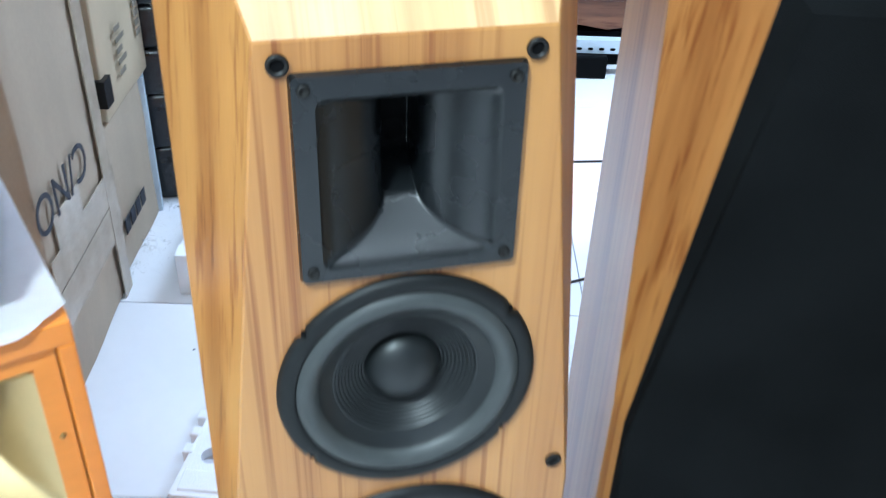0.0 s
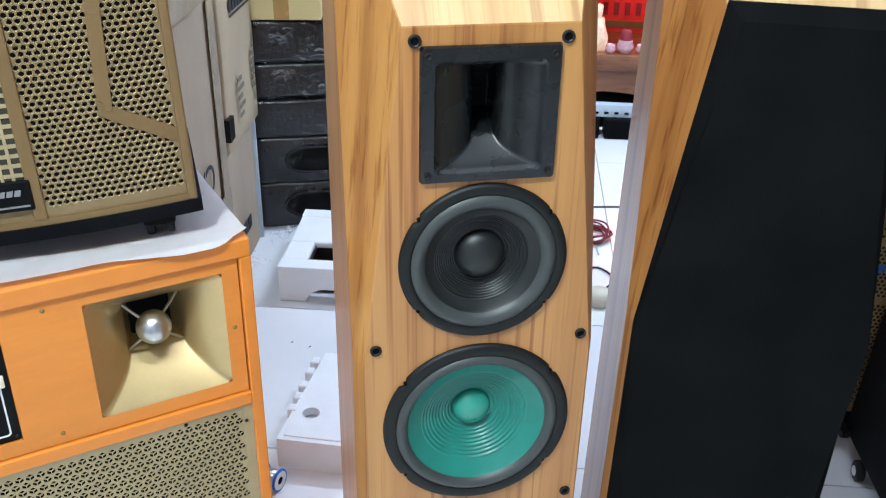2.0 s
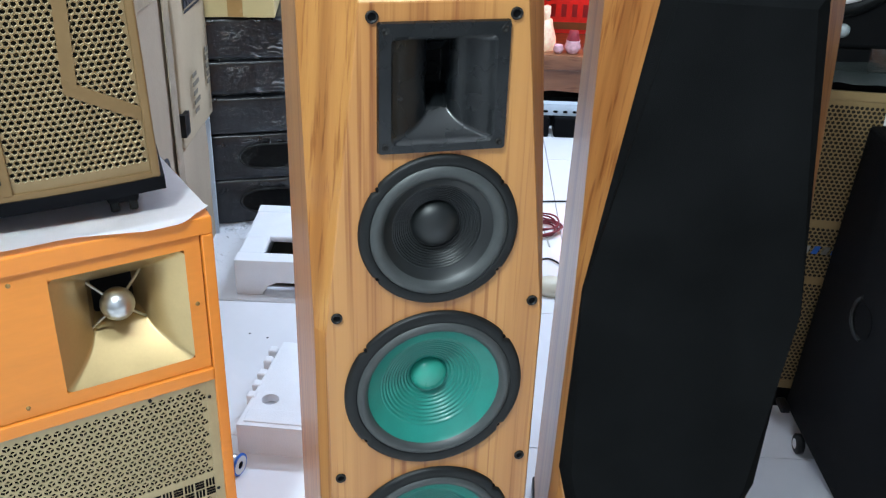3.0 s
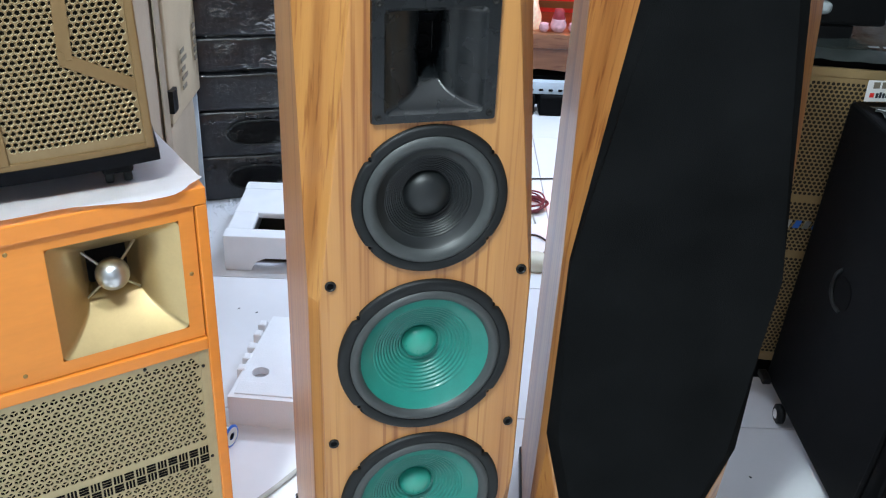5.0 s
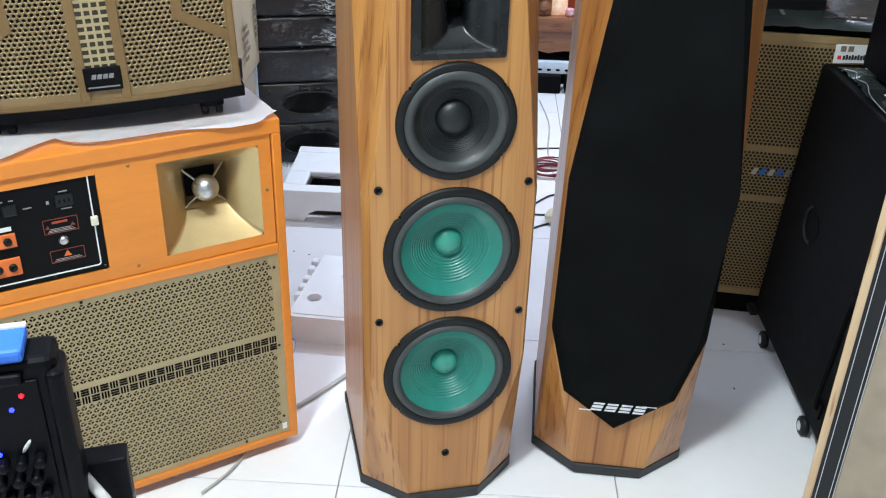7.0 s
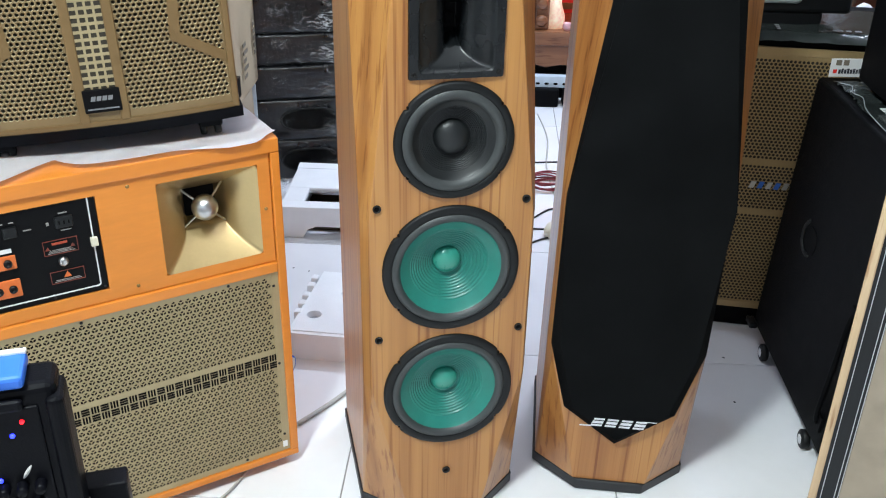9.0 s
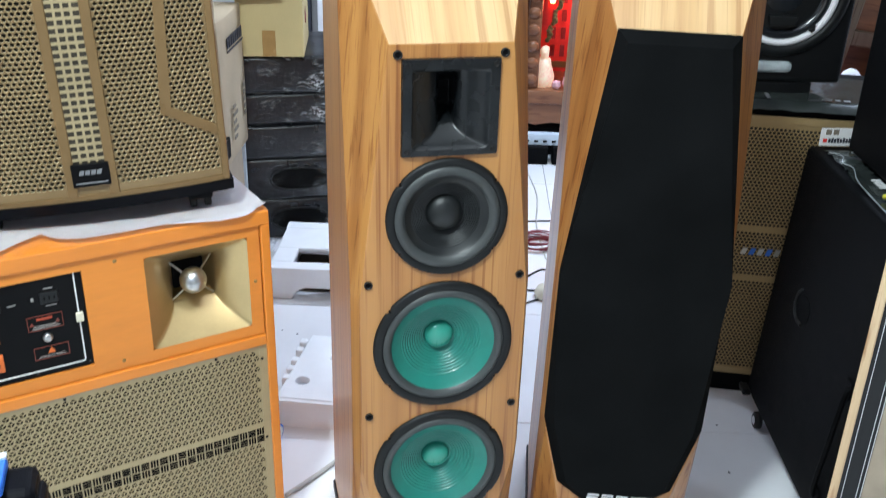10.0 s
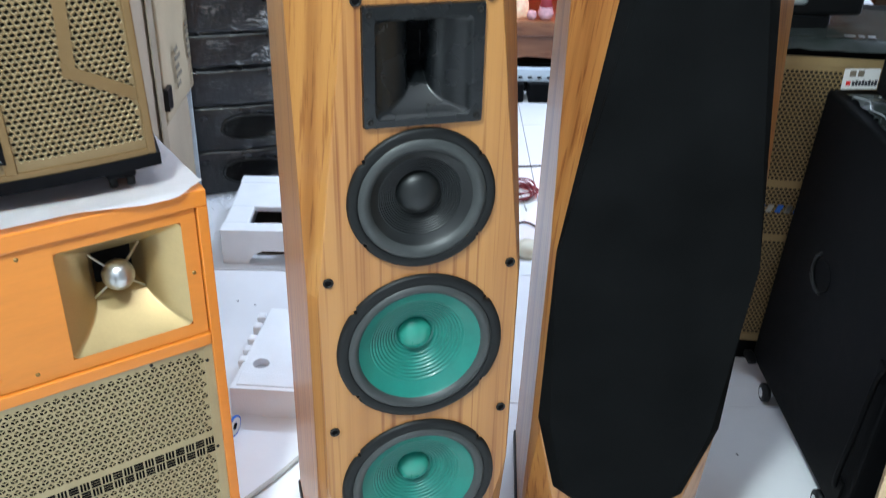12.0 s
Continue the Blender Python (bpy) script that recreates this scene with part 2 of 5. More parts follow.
LED_BLUE = mat("blue_led", (0.01, 0.01, 0.35), 0.4, emit=(0.02, 0.03, 1.0), strength=7)
PALE_WOOD = wood("pale_cabinet_edge", (0.62, 0.45, 0.27), (0.57, 0.40, 0.23), (0.50, 0.34, 0.19), (1, 1, 0.08), seed=8)
TAUPE = mat("taupe_speaker_cloth", (0.33, 0.27, 0.20), 0.9, vary=0.15, scale=20, fine=900, bump=0.4)
PAPER = mat("white_paper", (0.78, 0.78, 0.77), 0.7, vary=0.04)
STRIPE = mat("grey_blue_fabric", (0.33, 0.36, 0.44), 0.85, vary=0.15, scale=30)
STRIPE_DARK = mat("dark_fabric", (0.035, 0.037, 0.05), 0.85, vary=0.2, scale=30)
BAG = mat("pale_blue_plastic_bag", (0.55, 0.68, 0.85), 0.25, vary=0.15, scale=12, bump=0.8, fine=25)
WHITE_RING = mat("white_ring", (0.80, 0.80, 0.83), 0.35, vary=0.05)
LAMP_TUBE = mat("tube_glow", (1, 1, 1), 0.5, emit=(0.95, 0.97, 1.0), strength=6)


# ---- mesh helpers ----
def part(name, bm, material, parent=None, label="", smooth=False):
    me = bpy.data.meshes.new(name)
    bmesh.ops.recalc_face_normals(bm, faces=bm.faces)
    for f in bm.faces:
        f.smooth = smooth
    bm.to_mesh(me)
    bm.free()
    me.materials.append(material)
    ob = new(name, me)
    ob.parent = parent
    if label:
        ob["label"] = label
    return ob


def thing(name, m, label, category, group=""):
    ob = new(name)
    ob.empty_display_size = 0.05
    ob.matrix_world = m
    return tagged(ob, label, category, group)


def solid(name, bm, material, label, category, m=None, kind="", group="", smooth=False):
    ob = part(name, bm, material, None, "", smooth)
    if m is not None:
        ob.matrix_world = m
    return tagged(ob, label, category, group, kind)


def bx(x0, x1, y0, y1, z0, z1, bev=0.0, seg=2, bm=None):
    """A box between two corners, with rounded edges."""
    out = bm or bmesh.new()
    one = bmesh.new()
    bmesh.ops.create_cube(one, size=1)
    bmesh.ops.transform(one, verts=one.verts, matrix=Matrix.Translation(((x0 + x1) / 2, (y0 + y1) / 2, (z0 + z1) / 2)) @ Matrix.Diagonal((x1 - x0, y1 - y0, z1 - z0, 1)))
    if bev:
        bmesh.ops.bevel(one, geom=one.edges, offset=bev, segments=seg, profile=0.5, affect="EDGES")
    return put(out, one)


def put(out, one, m=None):
    """Joins the bmesh one into out, moved by m."""
    if m is not None:
        bmesh.ops.transform(one, verts=one.verts, matrix=m)
    vs = {v: out.verts.new(v.co) for v in one.verts}
    for f in one.faces:
        out.faces.new([vs[v] for v in f.verts])
    one.free()
    return out


def lathe(profile, seg=48, m=None, bm=None):
    """Turns (radius, height) about the axis that points to -y (towards the front)."""
    out = bm or bmesh.new()
    one = bmesh.new()
    rings = []
    for r, h in profile:
        if r < 1e-6:
            rings.append([one.verts.new((0, -h, 0))])
        else:
            rings.append([one.verts.new((r * math.cos(2 * math.pi * i / seg), -h, r * math.sin(2 * math.pi * i / seg))) for i in range(seg)])
    for a, b in zip(rings, rings[1:]):
        for i in range(seg):
            j = (i + 1) % seg
            q = [a[i % len(a)], a[j % len(a)], b[j % len(b)], b[i % len(b)]]
            q = list(dict.fromkeys(q))
            if len(q) > 2:
                one.faces.new(q)
    return put(out, one, m)


def prism(pts, y0, y1, bm=None, bev=0.0, m=None, seg=3):
    """A slab with the outline pts (x, z) from y0 (front) to y1."""
    out = bm or bmesh.new()
    one = bmesh.new()
    a = [one.verts.new((x, y0, z)) for x, z in pts]
    b = [one.verts.new((x, y1, z)) for x, z in pts]
    fr = one.faces.new(a)
    one.faces.new(b[::-1])
    for i in range(len(pts)):
        j = (i + 1) % len(pts)
        one.faces.new((a[j], a[i], b[i], b[j]))
    if bev:
        bmesh.ops.bevel(one, geom=list(fr.edges), offset=bev, segments=seg, profile=0.5, affect="EDGES")
    return put(out, one, m)


def rounded(x0, x1, z0, z1, r, n=5):
    pts = []
    for cx, cz, a in ((x1 - r, z1 - r, 0), (x0 + r, z1 - r, 90), (x0 + r, z0 + r, 180), (x1 - r, z0 + r, 270)):
        for i in range(n + 1):
            t = radians(a + 90 * i / n)
            pts.append((cx + r * math.cos(t), cz + r * math.sin(t)))
    return pts


def tube(points, r, seg=8, bm=None):
    """A round cable through the points, smoothed."""
    P = [Vector(p) for p in points]
    fine = []
    for i in range(len(P) - 1):
        p0, p1, p2, p3 = P[max(0, i - 1)], P[i], P[i + 1], P[min(len(P) - 1, i + 2)]
        for k in range(6):
            t = k / 6
            fine.append(0.5 * ((2 * p1) + (p2 - p0) * t + (2 * p0 - 5 * p1 + 4 * p2 - p3) * t * t + (3 * p1 - p0 - 3 * p2 + p3) * t ** 3))
    fine.append(P[-1])
    out = bm or bmesh.new()
    last = None
    for i, p in enumerate(fine):
        d = (fine[min(i + 1, len(fine) - 1)] - fine[max(i - 1, 0)]).normalized()
        u = d.cross(Vector((0.13, 0.21, 0.97))).normalized()
        w = d.cross(u)
        ring = [out.verts.new(p + r * (math.cos(2 * math.pi * k / seg) * u + math.sin(2 * math.pi * k / seg) * w)) for k in range(seg)]
        if last:
            for k in range(seg):
                out.faces.new((last[k], last[(k + 1) % seg], ring[(k + 1) % seg], ring[k]))
        else:
            out.faces.new(ring)
        last = ring
    out.faces.new(last[::-1])
    return out


def perforated(u0, u1, v0, v1, pitch, hole, y, depth, skip=None, rim=0.0):
    """A steel sheet of hexagonal cells, each with its own hole; cells for which skip(u, v) is true stay closed."""
    verts, faces, bright = [], [], []
    dx, dz = pitch, pitch * math.sqrt(3) / 2
    R = pitch / math.sqrt(3)
    row, v = 0, v0
    while v <= v1:
        u = u0 + (pitch / 2 if row % 2 else 0)
        while u <= u1:
            k = len(verts)
            hexa = [(u + R * math.cos(radians(60 * i + 30)), v + R * math.sin(radians(60 * i + 30))) for i in range(6)]
            verts += [(x, y, z) for x, z in hexa]
            if skip and skip(u, v):
                faces.append(tuple(range(k, k + 6)))
            else:
                if rim:
                    lip = [(u + (hole + rim) * math.cos(radians(60 * i + 30)), v + (hole + rim) * math.sin(radians(60 * i + 30))) for i in range(6)]
                    verts += [(x, y, z) for x, z in lip]
                    faces += [(k + i, k + (i + 1) % 6, k + 6 + (i + 1) % 6, k + 6 + i) for i in range(6)]
                    k += 6
                inn = [(u + hole * math.cos(radians(60 * i + 30)), v + hole * math.sin(radians(60 * i + 30))) for i in range(6)]
                verts += [(x, y + rim, z) for x, z in inn] + [(x, y + depth, z) for x, z in inn]
                bright += range(len(faces), len(faces) + 12)
                for i in range(6):
                    j = (i + 1) % 6
                    faces.append((k + i, k + j, k + 6 + j, k + 6 + i))
                    faces.append((k + 6 + i, k + 6 + j, k + 12 + j, k + 12 + i))
            u += dx
        row += 1
        v += dz
    me = bpy.data.meshes.new("grille_sheet")
    me.from_pydata(verts, [], faces)
    if rim:
        for i in bright:
            me.polygons[i].material_index = 1
    return me


def sheet_part(name, me, material, parent, label="", rim=None):
    me.materials.append(material)
    if rim:
        me.materials.append(rim)
    ob = new(name, me)
    ob.parent = parent
    if label:
        ob["label"] = label
    return ob


# ---- the room ----
TILE_SIZE = 0.6
solid("floor", bx(-1.9, 2.4, -3.2, 3.3, -0.12, -0.004), GROUT, "white tiled shop floor with thin grey joints", "floor", ROOM, "structure")
FLOOR = bpy.data.objects["floor"]


def wall(name, x0, x1, y0, y1, z0=0.0, z1=3.0):
    return solid(name, bx(x0, x1, y0, y1, z0, z1), WALL, "plain white painted shop wall", "wall", ROOM, "structure")


wall("wall_north", -1.9, 2.4, 3.3, 3.42)
wall("wall_west", -2.02, -1.9, -3.2, 3.42)
wall("wall_east", 2.4, 2.52, -3.2, 3.42)
wall("wall_south", -1.9, -1.4, -3.32, -3.2)
wall("wall_south_pier", 2.0, 2.4, -3.32, -3.2)
wall("wall_south_lintel", -1.4, 2.0, -3.32, -3.2, 2.6, 3.0)
solid("ceiling", bx(-2.02, 2.52, -3.32, 3.42, 3.0, 3.1), WALL, "plain white painted ceiling", "ceiling", ROOM, "structure")
# assumed tube fixtures, out of view, added to go with the fill lights
for x, y, watts, tint in TUBES:
    lamp = thing("added_tube_lamp", ROOM @ pose(x, y, 3.0), "added white fluorescent tube lamp, unseen on the ceiling", "lamp", "ceiling tubes")
    part("housing", bx(-0.62, 0.62, -0.04, 0.04, -0.05, 0, 0.008), WALL, lamp)
    part("tube", lathe([(0, -0.6), (0.014, -0.6), (0.014, 0.6), (0, 0.6)], 12, pose(0, 0, -0.075, 0, 0, 90)), LAMP_TUBE, lamp, "glowing white tube", True)

lamp = thing("ceiling_lamp", ROOM @ pose(-0.58, -1.32, 3.0), "round white lamp on the ceiling", "lamp")
part("housing", lathe([(0, -0.05), (0.15, -0.05), (0.19, -0.02), (0.19, 0), (0, 0)], 40, pose(0, 0, 0, -90)), WALL, lamp, "", True)
part("diffuser", lathe([(0, -0.075), (0.10, -0.072), (0.15, -0.05)], 40, pose(0, 0, 0, -90)), LAMP_TUBE, lamp, "glowing white diffuser", True)


# ---- tower loudspeakers ----
def tower_levels(grow=0.0):
    """Half width of the front, and where the side begins, at each height."""
    g = grow
    return [(0.0, 0.071 + g, 0.083 - g), (0.345, 0.150 + g, 0.030), (0.70, 0.150 + g, 0.030), (1.2, 0.0945 + g, 0.14)]


HALF, DEEP, TALL = 0.1625, 0.372, 1.2


def clip(poly, z, sign):
    """The part of a polygon above (sign 1) or below (-1) the height z."""
    out = []
    for (x0, z0), (x1, z1) in zip(poly, poly[1:] + poly[:1]):
        a, b = (z0 - z) * sign, (z1 - z) * sign
        if a >= 0:
            out.append((x0, z0))
        if a * b < 0:
            t = a / (a - b)
            out.append((x0 + t * (x1 - x0), z))
    return out


def ray_out(poly, cx, cz, a):
    """Where a ray from inside a convex outline leaves it."""
    dx, dz = math.cos(a), math.sin(a)
    best = 1e9
    for (x0, z0), (x1, z1) in zip(poly, poly[1:] + poly[:1]):
        ex, ez = x1 - x0, z1 - z0
        den = dx * ez - dz * ex
        if abs(den) > 1e-12:
            t = ((x0 - cx) * ez - (z0 - cz) * ex) / den
            u = ((x0 - cx) * dz - (z0 - cz) * dx) / den
            if t > 1e-9 and -1e-6 <= u <= 1 + 1e-6:
                best = min(best, t)
    return cx + best * dx, cz + best * dz


def board(bm, outer, hole):
    """A flat front board with one hole, at y = 0."""
    cx, cz = sum(p[0] for p in hole) / len(hole), sum(p[1] for p in hole) / len(hole)
    angles = sorted(set(round(math.atan2(z - cz, x - cx), 6) for x, z in outer + hole))
    ring = [(ray_out(hole, cx, cz, a), ray_out(outer, cx, cz, a)) for a in angles]
    inn = [bm.verts.new((p[0], 0, p[1])) for p, q in ring]
    lip = [bm.verts.new((p[0], 0.02, p[1])) for p, q in ring]
    out = [bm.verts.new((q[0], 0, q[1])) for p, q in ring]
    n = len(ring)
    for i in range(n):
        j = (i + 1) % n
        bm.faces.new((inn[i], inn[j], out[j], out[i]))
        bm.faces.new((lip[i], lip[j], inn[j], inn[i]))


def tower_body(holes=()):
    """The cabinet; holes are (low, high, outline): the stretch of the front and the opening (x, z) cut through it."""
    bm = bmesh.new()
    rings = []
    for z, xf, ys in tower_levels():
        rings.append([bm.verts.new(p) for p in ((-HALF, DEEP, z), (-HALF, ys, z), (-xf, 0, z), (xf, 0, z), (HALF, ys, z), (HALF, DEEP, z))])
    for a, b in zip(rings, rings[1:]):
        for i in range(6):
            j = (i + 1) % 6
            bm.faces.new((a[i], a[j], b[j], b[i]))
    bm.faces.new(rings[0])
    bm.faces.new(rings[-1][::-1])
    bmesh.ops.recalc_face_normals(bm, faces=bm.faces)
    bm.normal_update()
    bmesh.ops.dissolve_faces(bm, faces=[f for f in bm.faces if f.normal.y < -0.99])
    bmesh.ops.triangulate(bm, faces=[f for f in bm.faces if len(f.verts) == 4 and abs(f.normal.y) < 0.98 and abs(f.normal.x) < 0.98])
    cut = Vector((0, -0.072, 0.062)).normalized()
    r = bmesh.ops.bisect_plane(bm, geom=bm.verts[:] + bm.edges[:] + bm.faces[:], plane_co=(0, 0, 1.138), plane_no=cut, clear_outer=True)
    bmesh.ops.holes_fill(bm, edges=[e for e in bm.edges if e.is_boundary], sides=0)
    bmesh.ops.recalc_face_normals(bm, faces=bm.faces)
    sharp = [e for e in bm.edges if len(e.link_faces) == 2 and e.calc_face_angle(0) > 0.15]
    bmesh.ops.bevel(bm, geom=sharp, offset=0.0012, segments=1, affect="EDGES")
    bm.normal_update()
    if holes:
        face = max((f for f in bm.faces if f.normal.y < -0.99), key=lambda f: f.calc_area())
        outline = [(v.co.x, v.co.z) for v in face.verts]
        bmesh.ops.delete(bm, geom=[face], context="FACES_ONLY")
        for lo, hi, pts in holes:
            board(bm, clip(clip(outline, lo, 1), hi, -1), pts)
    return bm


def plinth():
    bm = bmesh.new()
    o = [(-HALF - 0.004, DEEP + 0.004), (-HALF - 0.004, 0.078), (-0.072, -0.006), (0.072, -0.006), (HALF + 0.004, 0.078), (HALF + 0.004, DEEP + 0.004)]
    a = [bm.verts.new((x, y, 0)) for x, y in o]
    b = [bm.verts.new((x, y, 0.026)) for x, y in o]
    bm.faces.new(a)
    bm.faces.new(b[::-1])
    for i in range(6):
        bm.faces.new((a[i], a[(i + 1) % 6], b[(i + 1) % 6], b[i]))
    bmesh.ops.recalc_face_normals(bm, faces=bm.faces)
    bmesh.ops.bevel(bm, geom=bm.edges[:], offset=0.002, segments=1, affect="EDGES")
    return bm


def woofer(tower, z, r, cone_mat, cap_mat, cone_r, cap_r, label, sunk=0.042):
    """Pressed rim with four screw notches, rubber roll, ribbed cone and domed cap."""
    at = pose(0, 0, z)
    k = r / 0.1275
    sur = 0.113 * k
    rim_bm = bmesh.new()
    seg = 96
    prof = [(sur - 0.004, 0.001), (sur - 0.003, 0.0055), (sur, 0.007), (r - 0.004, 0.007), (r - 0.001, 0.005), (r, 0.0)]
    rings = []
    for q, (pr, ph) in enumerate(prof):
        ring = []
        for i in range(seg):
            a = 2 * math.pi * i / seg
            d = min(abs((math.degrees(a) - n + 180) % 360 - 180) for n in (38, 142, 218, 322))
            rr = pr - (0.006 * k if d < 2.6 and q >= 3 else 0)
            ring.append(rim_bm.verts.new((rr * math.cos(a), -ph, rr * math.sin(a))))
        rings.append(ring)
    for a, b in zip(rings, rings[1:]):
        for i in range(seg):
            rim_bm.faces.new((a[i], a[(i + 1) % seg], b[(i + 1) % seg], b[i]))
    frame_ob = part("woofer", rim_bm, RIM, tower, label, True)
    frame_ob.matrix_local = at
    w = sur - cone_r
    roll = [(cone_r + w * t, 0.002 + 0.0075 * math.sin(math.pi * t) ** 0.8) for t in [i / 10 for i in range(11)]]
    part("surround", lathe(roll, 72), RUBBER, frame_ob, "dark grey rubber surround", True)
    deep = sunk * k
    prof = []
    n = 64
    for i in range(n + 1):
        t = i / n
        rr = cone_r + (cap_r * 0.92 - cone_r) * t
        h = 0.002 - deep * (t ** 0.86)
        if 0.30 < t < 0.92:
            h += 0.0012 * math.sin((t - 0.30) / 0.62 * 2 * math.pi * 9)
        prof.append((rr, h))
    part("cone", lathe(prof, 72), cone_mat, frame_ob, "", True)
    base = 0.002 - deep * 0.93
    dome = [(cap_r * math.sin(t), base + 0.62 * cap_r * math.cos(t) ** 1.0) for t in [radians(90 * i / 12) for i in range(12, -1, -1)]]
    part("dust_cap", lathe([(cap_r, base - 0.006)] + dome, 48), cap_mat, frame_ob, "", True)
    for a in (38, 142, 218, 322):
        s = part("screw", lathe([(0.0026, 0), (0.0026, 0.004), (0.0012, 0.0048), (0, 0.0044)], 10), HOLE, frame_ob, "", True)
        s.matrix_local = pose((r - 0.004 * k) * math.cos(radians(a)), 0.001, (r - 0.004 * k) * math.sin(radians(a)))
    return frame_ob


def horn(tower, z):
    """Square moulded plate with a flaring mouth that narrows to an upright slot."""
    s, mw, zt, zb = 0.081, 0.0605, 0.060, -0.0655
    bm = bmesh.new()
    seg = 8
    outer = rounded(-s, s, -s, s, 0.004, seg)
    mouth = rounded(-mw, mw, zb, zt, 0.006, seg)
    ring0 = [bm.verts.new((x, 0.0, q)) for x, q in outer]
    ring1 = [bm.verts.new((x, -0.0055, q)) for x, q in rounded(-s + 0.0015, s - 0.0015, -s + 0.0015, s - 0.0015, 0.004, seg)]
    lip = [bm.verts.new((x, -0.0055, q)) for x, q in rounded(-mw - 0.004, mw + 0.004, zb - 0.004, zt + 0.004, 0.008, seg)]
    rings = [ring0, ring1, lip, [bm.verts.new((x, -0.002, q)) for x, q in mouth]]
    # flat side walls run in to an upright slot, the floor and the roof curl towards the throat
    for i in range(1, 23):
        y = 0.0035 * i
        f, g = min(1, y / 0.036), max(0, (y - 0.036) / 0.041)
        w = mw + (0.0138 - mw) * (1 - (1 - f) ** 1.75)
        lo = zb + 0.031 * f ** 1.15 + 0.020 * g
        hi = zt - 0.010 * f ** 2.6 - 0.024 * g
        rings.append([bm.verts.new((x, y - 0.002, q)) for x, q in rounded(-w, w, lo, hi, 0.0055 - 0.0035 * f, seg)])
    for a, b in zip(rings, rings[1:]):
        n = len(a)
        for i in range(n):
            bm.faces.new((a[i], a[(i + 1) % n], b[(i + 1) % n], b[i]))
    bm.faces.new(rings[-1])
    plate = part("horn", bm, HORN_BLACK, tower, "glossy black moulded horn plate")
    for f in plate.data.polygons:
        f.use_smooth = True
    m = plate.modifiers.new("edges", "EDGE_SPLIT")
    m.split_angle = radians(35)
    plate.matrix_local = pose(0, 0, z)
    ring = part("throat_ring", lathe([(0.008, 0.0), (0.0095, 0.002), (0.011, 0.0), (0.0095, -0.002), (0.008, 0.0)], 24), HOLE, plate, "dark throat ring", True)
    ring.matrix_local = pose(0, 0.066, 0.004)
    part("throat", bx(-0.0130, 0.0130, 0.0745, 0.0785, -0.020, 0.026), HOLE, plate, "black throat")
    for x in (-0.0715, 0.0715):
        for q in (-0.0705, 0.0705):
            sc = part("screw", lathe([(0.0045, 0.0), (0.0045, 0.002), (0.003, 0.0026), (0.0022, 0.0008), (0, 0.0008)], 14), SOCKET, plate, "black hex screw", True)
            sc.matrix_local = pose(x, -0.0055, q)
    return plate


def socket(tower, x, z, r=0.0076):
    s = part("grille_socket", lathe([(r, 0.0), (r, 0.0025), (r * 0.86, 0.0035), (r * 0.66, 0.0030), (r * 0.60, 0.0006), (0, 0.0006)], 20), SOCKET, tower, "dark round grille socket", True)
    s.matrix_local = pose(x, 0, z)
    o = part("hole", lathe([(r * 0.66, 0.0012), (0, 0.0012)], 16), HOLE, s, "black hole")


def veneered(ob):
    """The lid's grain runs front to back; lid and sloping brow carry overhead light in paler colours."""
    ob.data.materials.append(VENEER_TOP_LIT)
    ob.data.materials.append(VENEER_BEVEL_LIT)
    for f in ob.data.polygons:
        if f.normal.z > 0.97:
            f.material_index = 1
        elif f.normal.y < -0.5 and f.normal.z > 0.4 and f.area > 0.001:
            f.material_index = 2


TOWER_LABEL = "honey veneer tower loudspeaker with chamfered front"
tower = thing("tower_speaker", pose(0, 0, 0), TOWER_LABEL + ", uncovered drivers, on the floor", "speaker", "pair of towers")
DRIVERS = ((0.845, 0.106), (0.597, 0.1275), (0.328, 0.1275))
CUTS = [[((r - 0.006) * math.cos(2 * math.pi * i / 64), z + (r - 0.006) * math.sin(2 * math.pi * i / 64)) for i in range(64)] for z, r in DRIVERS]
CUTS.append(rounded(-0.068, 0.068, 1.0355 - 0.072, 1.0355 + 0.067, 0.004, 2))
CUTS = [(lo, hi, c) for (lo, hi), c in zip(((0.732, 0.954), (0.4625, 0.732), (-1, 0.4625), (0.954, 2)), CUTS)]
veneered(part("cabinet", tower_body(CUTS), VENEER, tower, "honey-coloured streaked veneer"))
part("plinth", plinth(), PLINTH, tower, "black base")
horn(tower, 1.0355)
woofer(tower, 0.845, 0.106, CONE_BLACK, CONE_BLACK, 0.073, 0.0325, "black woofer with ribbed cone", 0.032)
woofer(tower, 0.597, 0.1275, CONE_GREEN, CAP_GREEN, 0.0945, 0.0265, "woofer with green ribbed cone")
woofer(tower, 0.328, 0.1275, CONE_GREEN, CAP_GREEN, 0.0945, 0.0265, "woofer with green ribbed cone")
for x, z in ((0.0865, 1.1225), (0.135, 0.727), (0.135, 0.457)):
    socket(tower, -x, z)
    socket(tower, x, z)
socket(tower, 0, 0.1255, 0.008)

pair = thing("tower_speaker", pose(0.3675, 0.008, 0.0015, 0, 0.9, -18), TOWER_LABEL + " behind black cloth", "speaker", "pair of towers")
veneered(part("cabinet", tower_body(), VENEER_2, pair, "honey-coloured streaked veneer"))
part("plinth", plinth(), PLINTH, pair, "black base")
G = [(-0.101, 1.147), (-0.155, 0.70), (-0.155, 0.372), (-0.115, 0.217), (0, 0.13), (0.115, 0.217), (0.155, 0.372), (0.155, 0.70), (0.101, 1.147)]
grille = part("grille", prism(G[::-1], -0.022, -0.001, bev=0.019, seg=1), CLOTH, pair, "black stretched cloth grille")
badge = part("badge", bx(-0.080, -0.055, -0.0225, -0.0212, 0.186, 0.1885), SILVER, grille, "silver badge of slanted bars")
badge.matrix_local = pose(0, 0, 0)
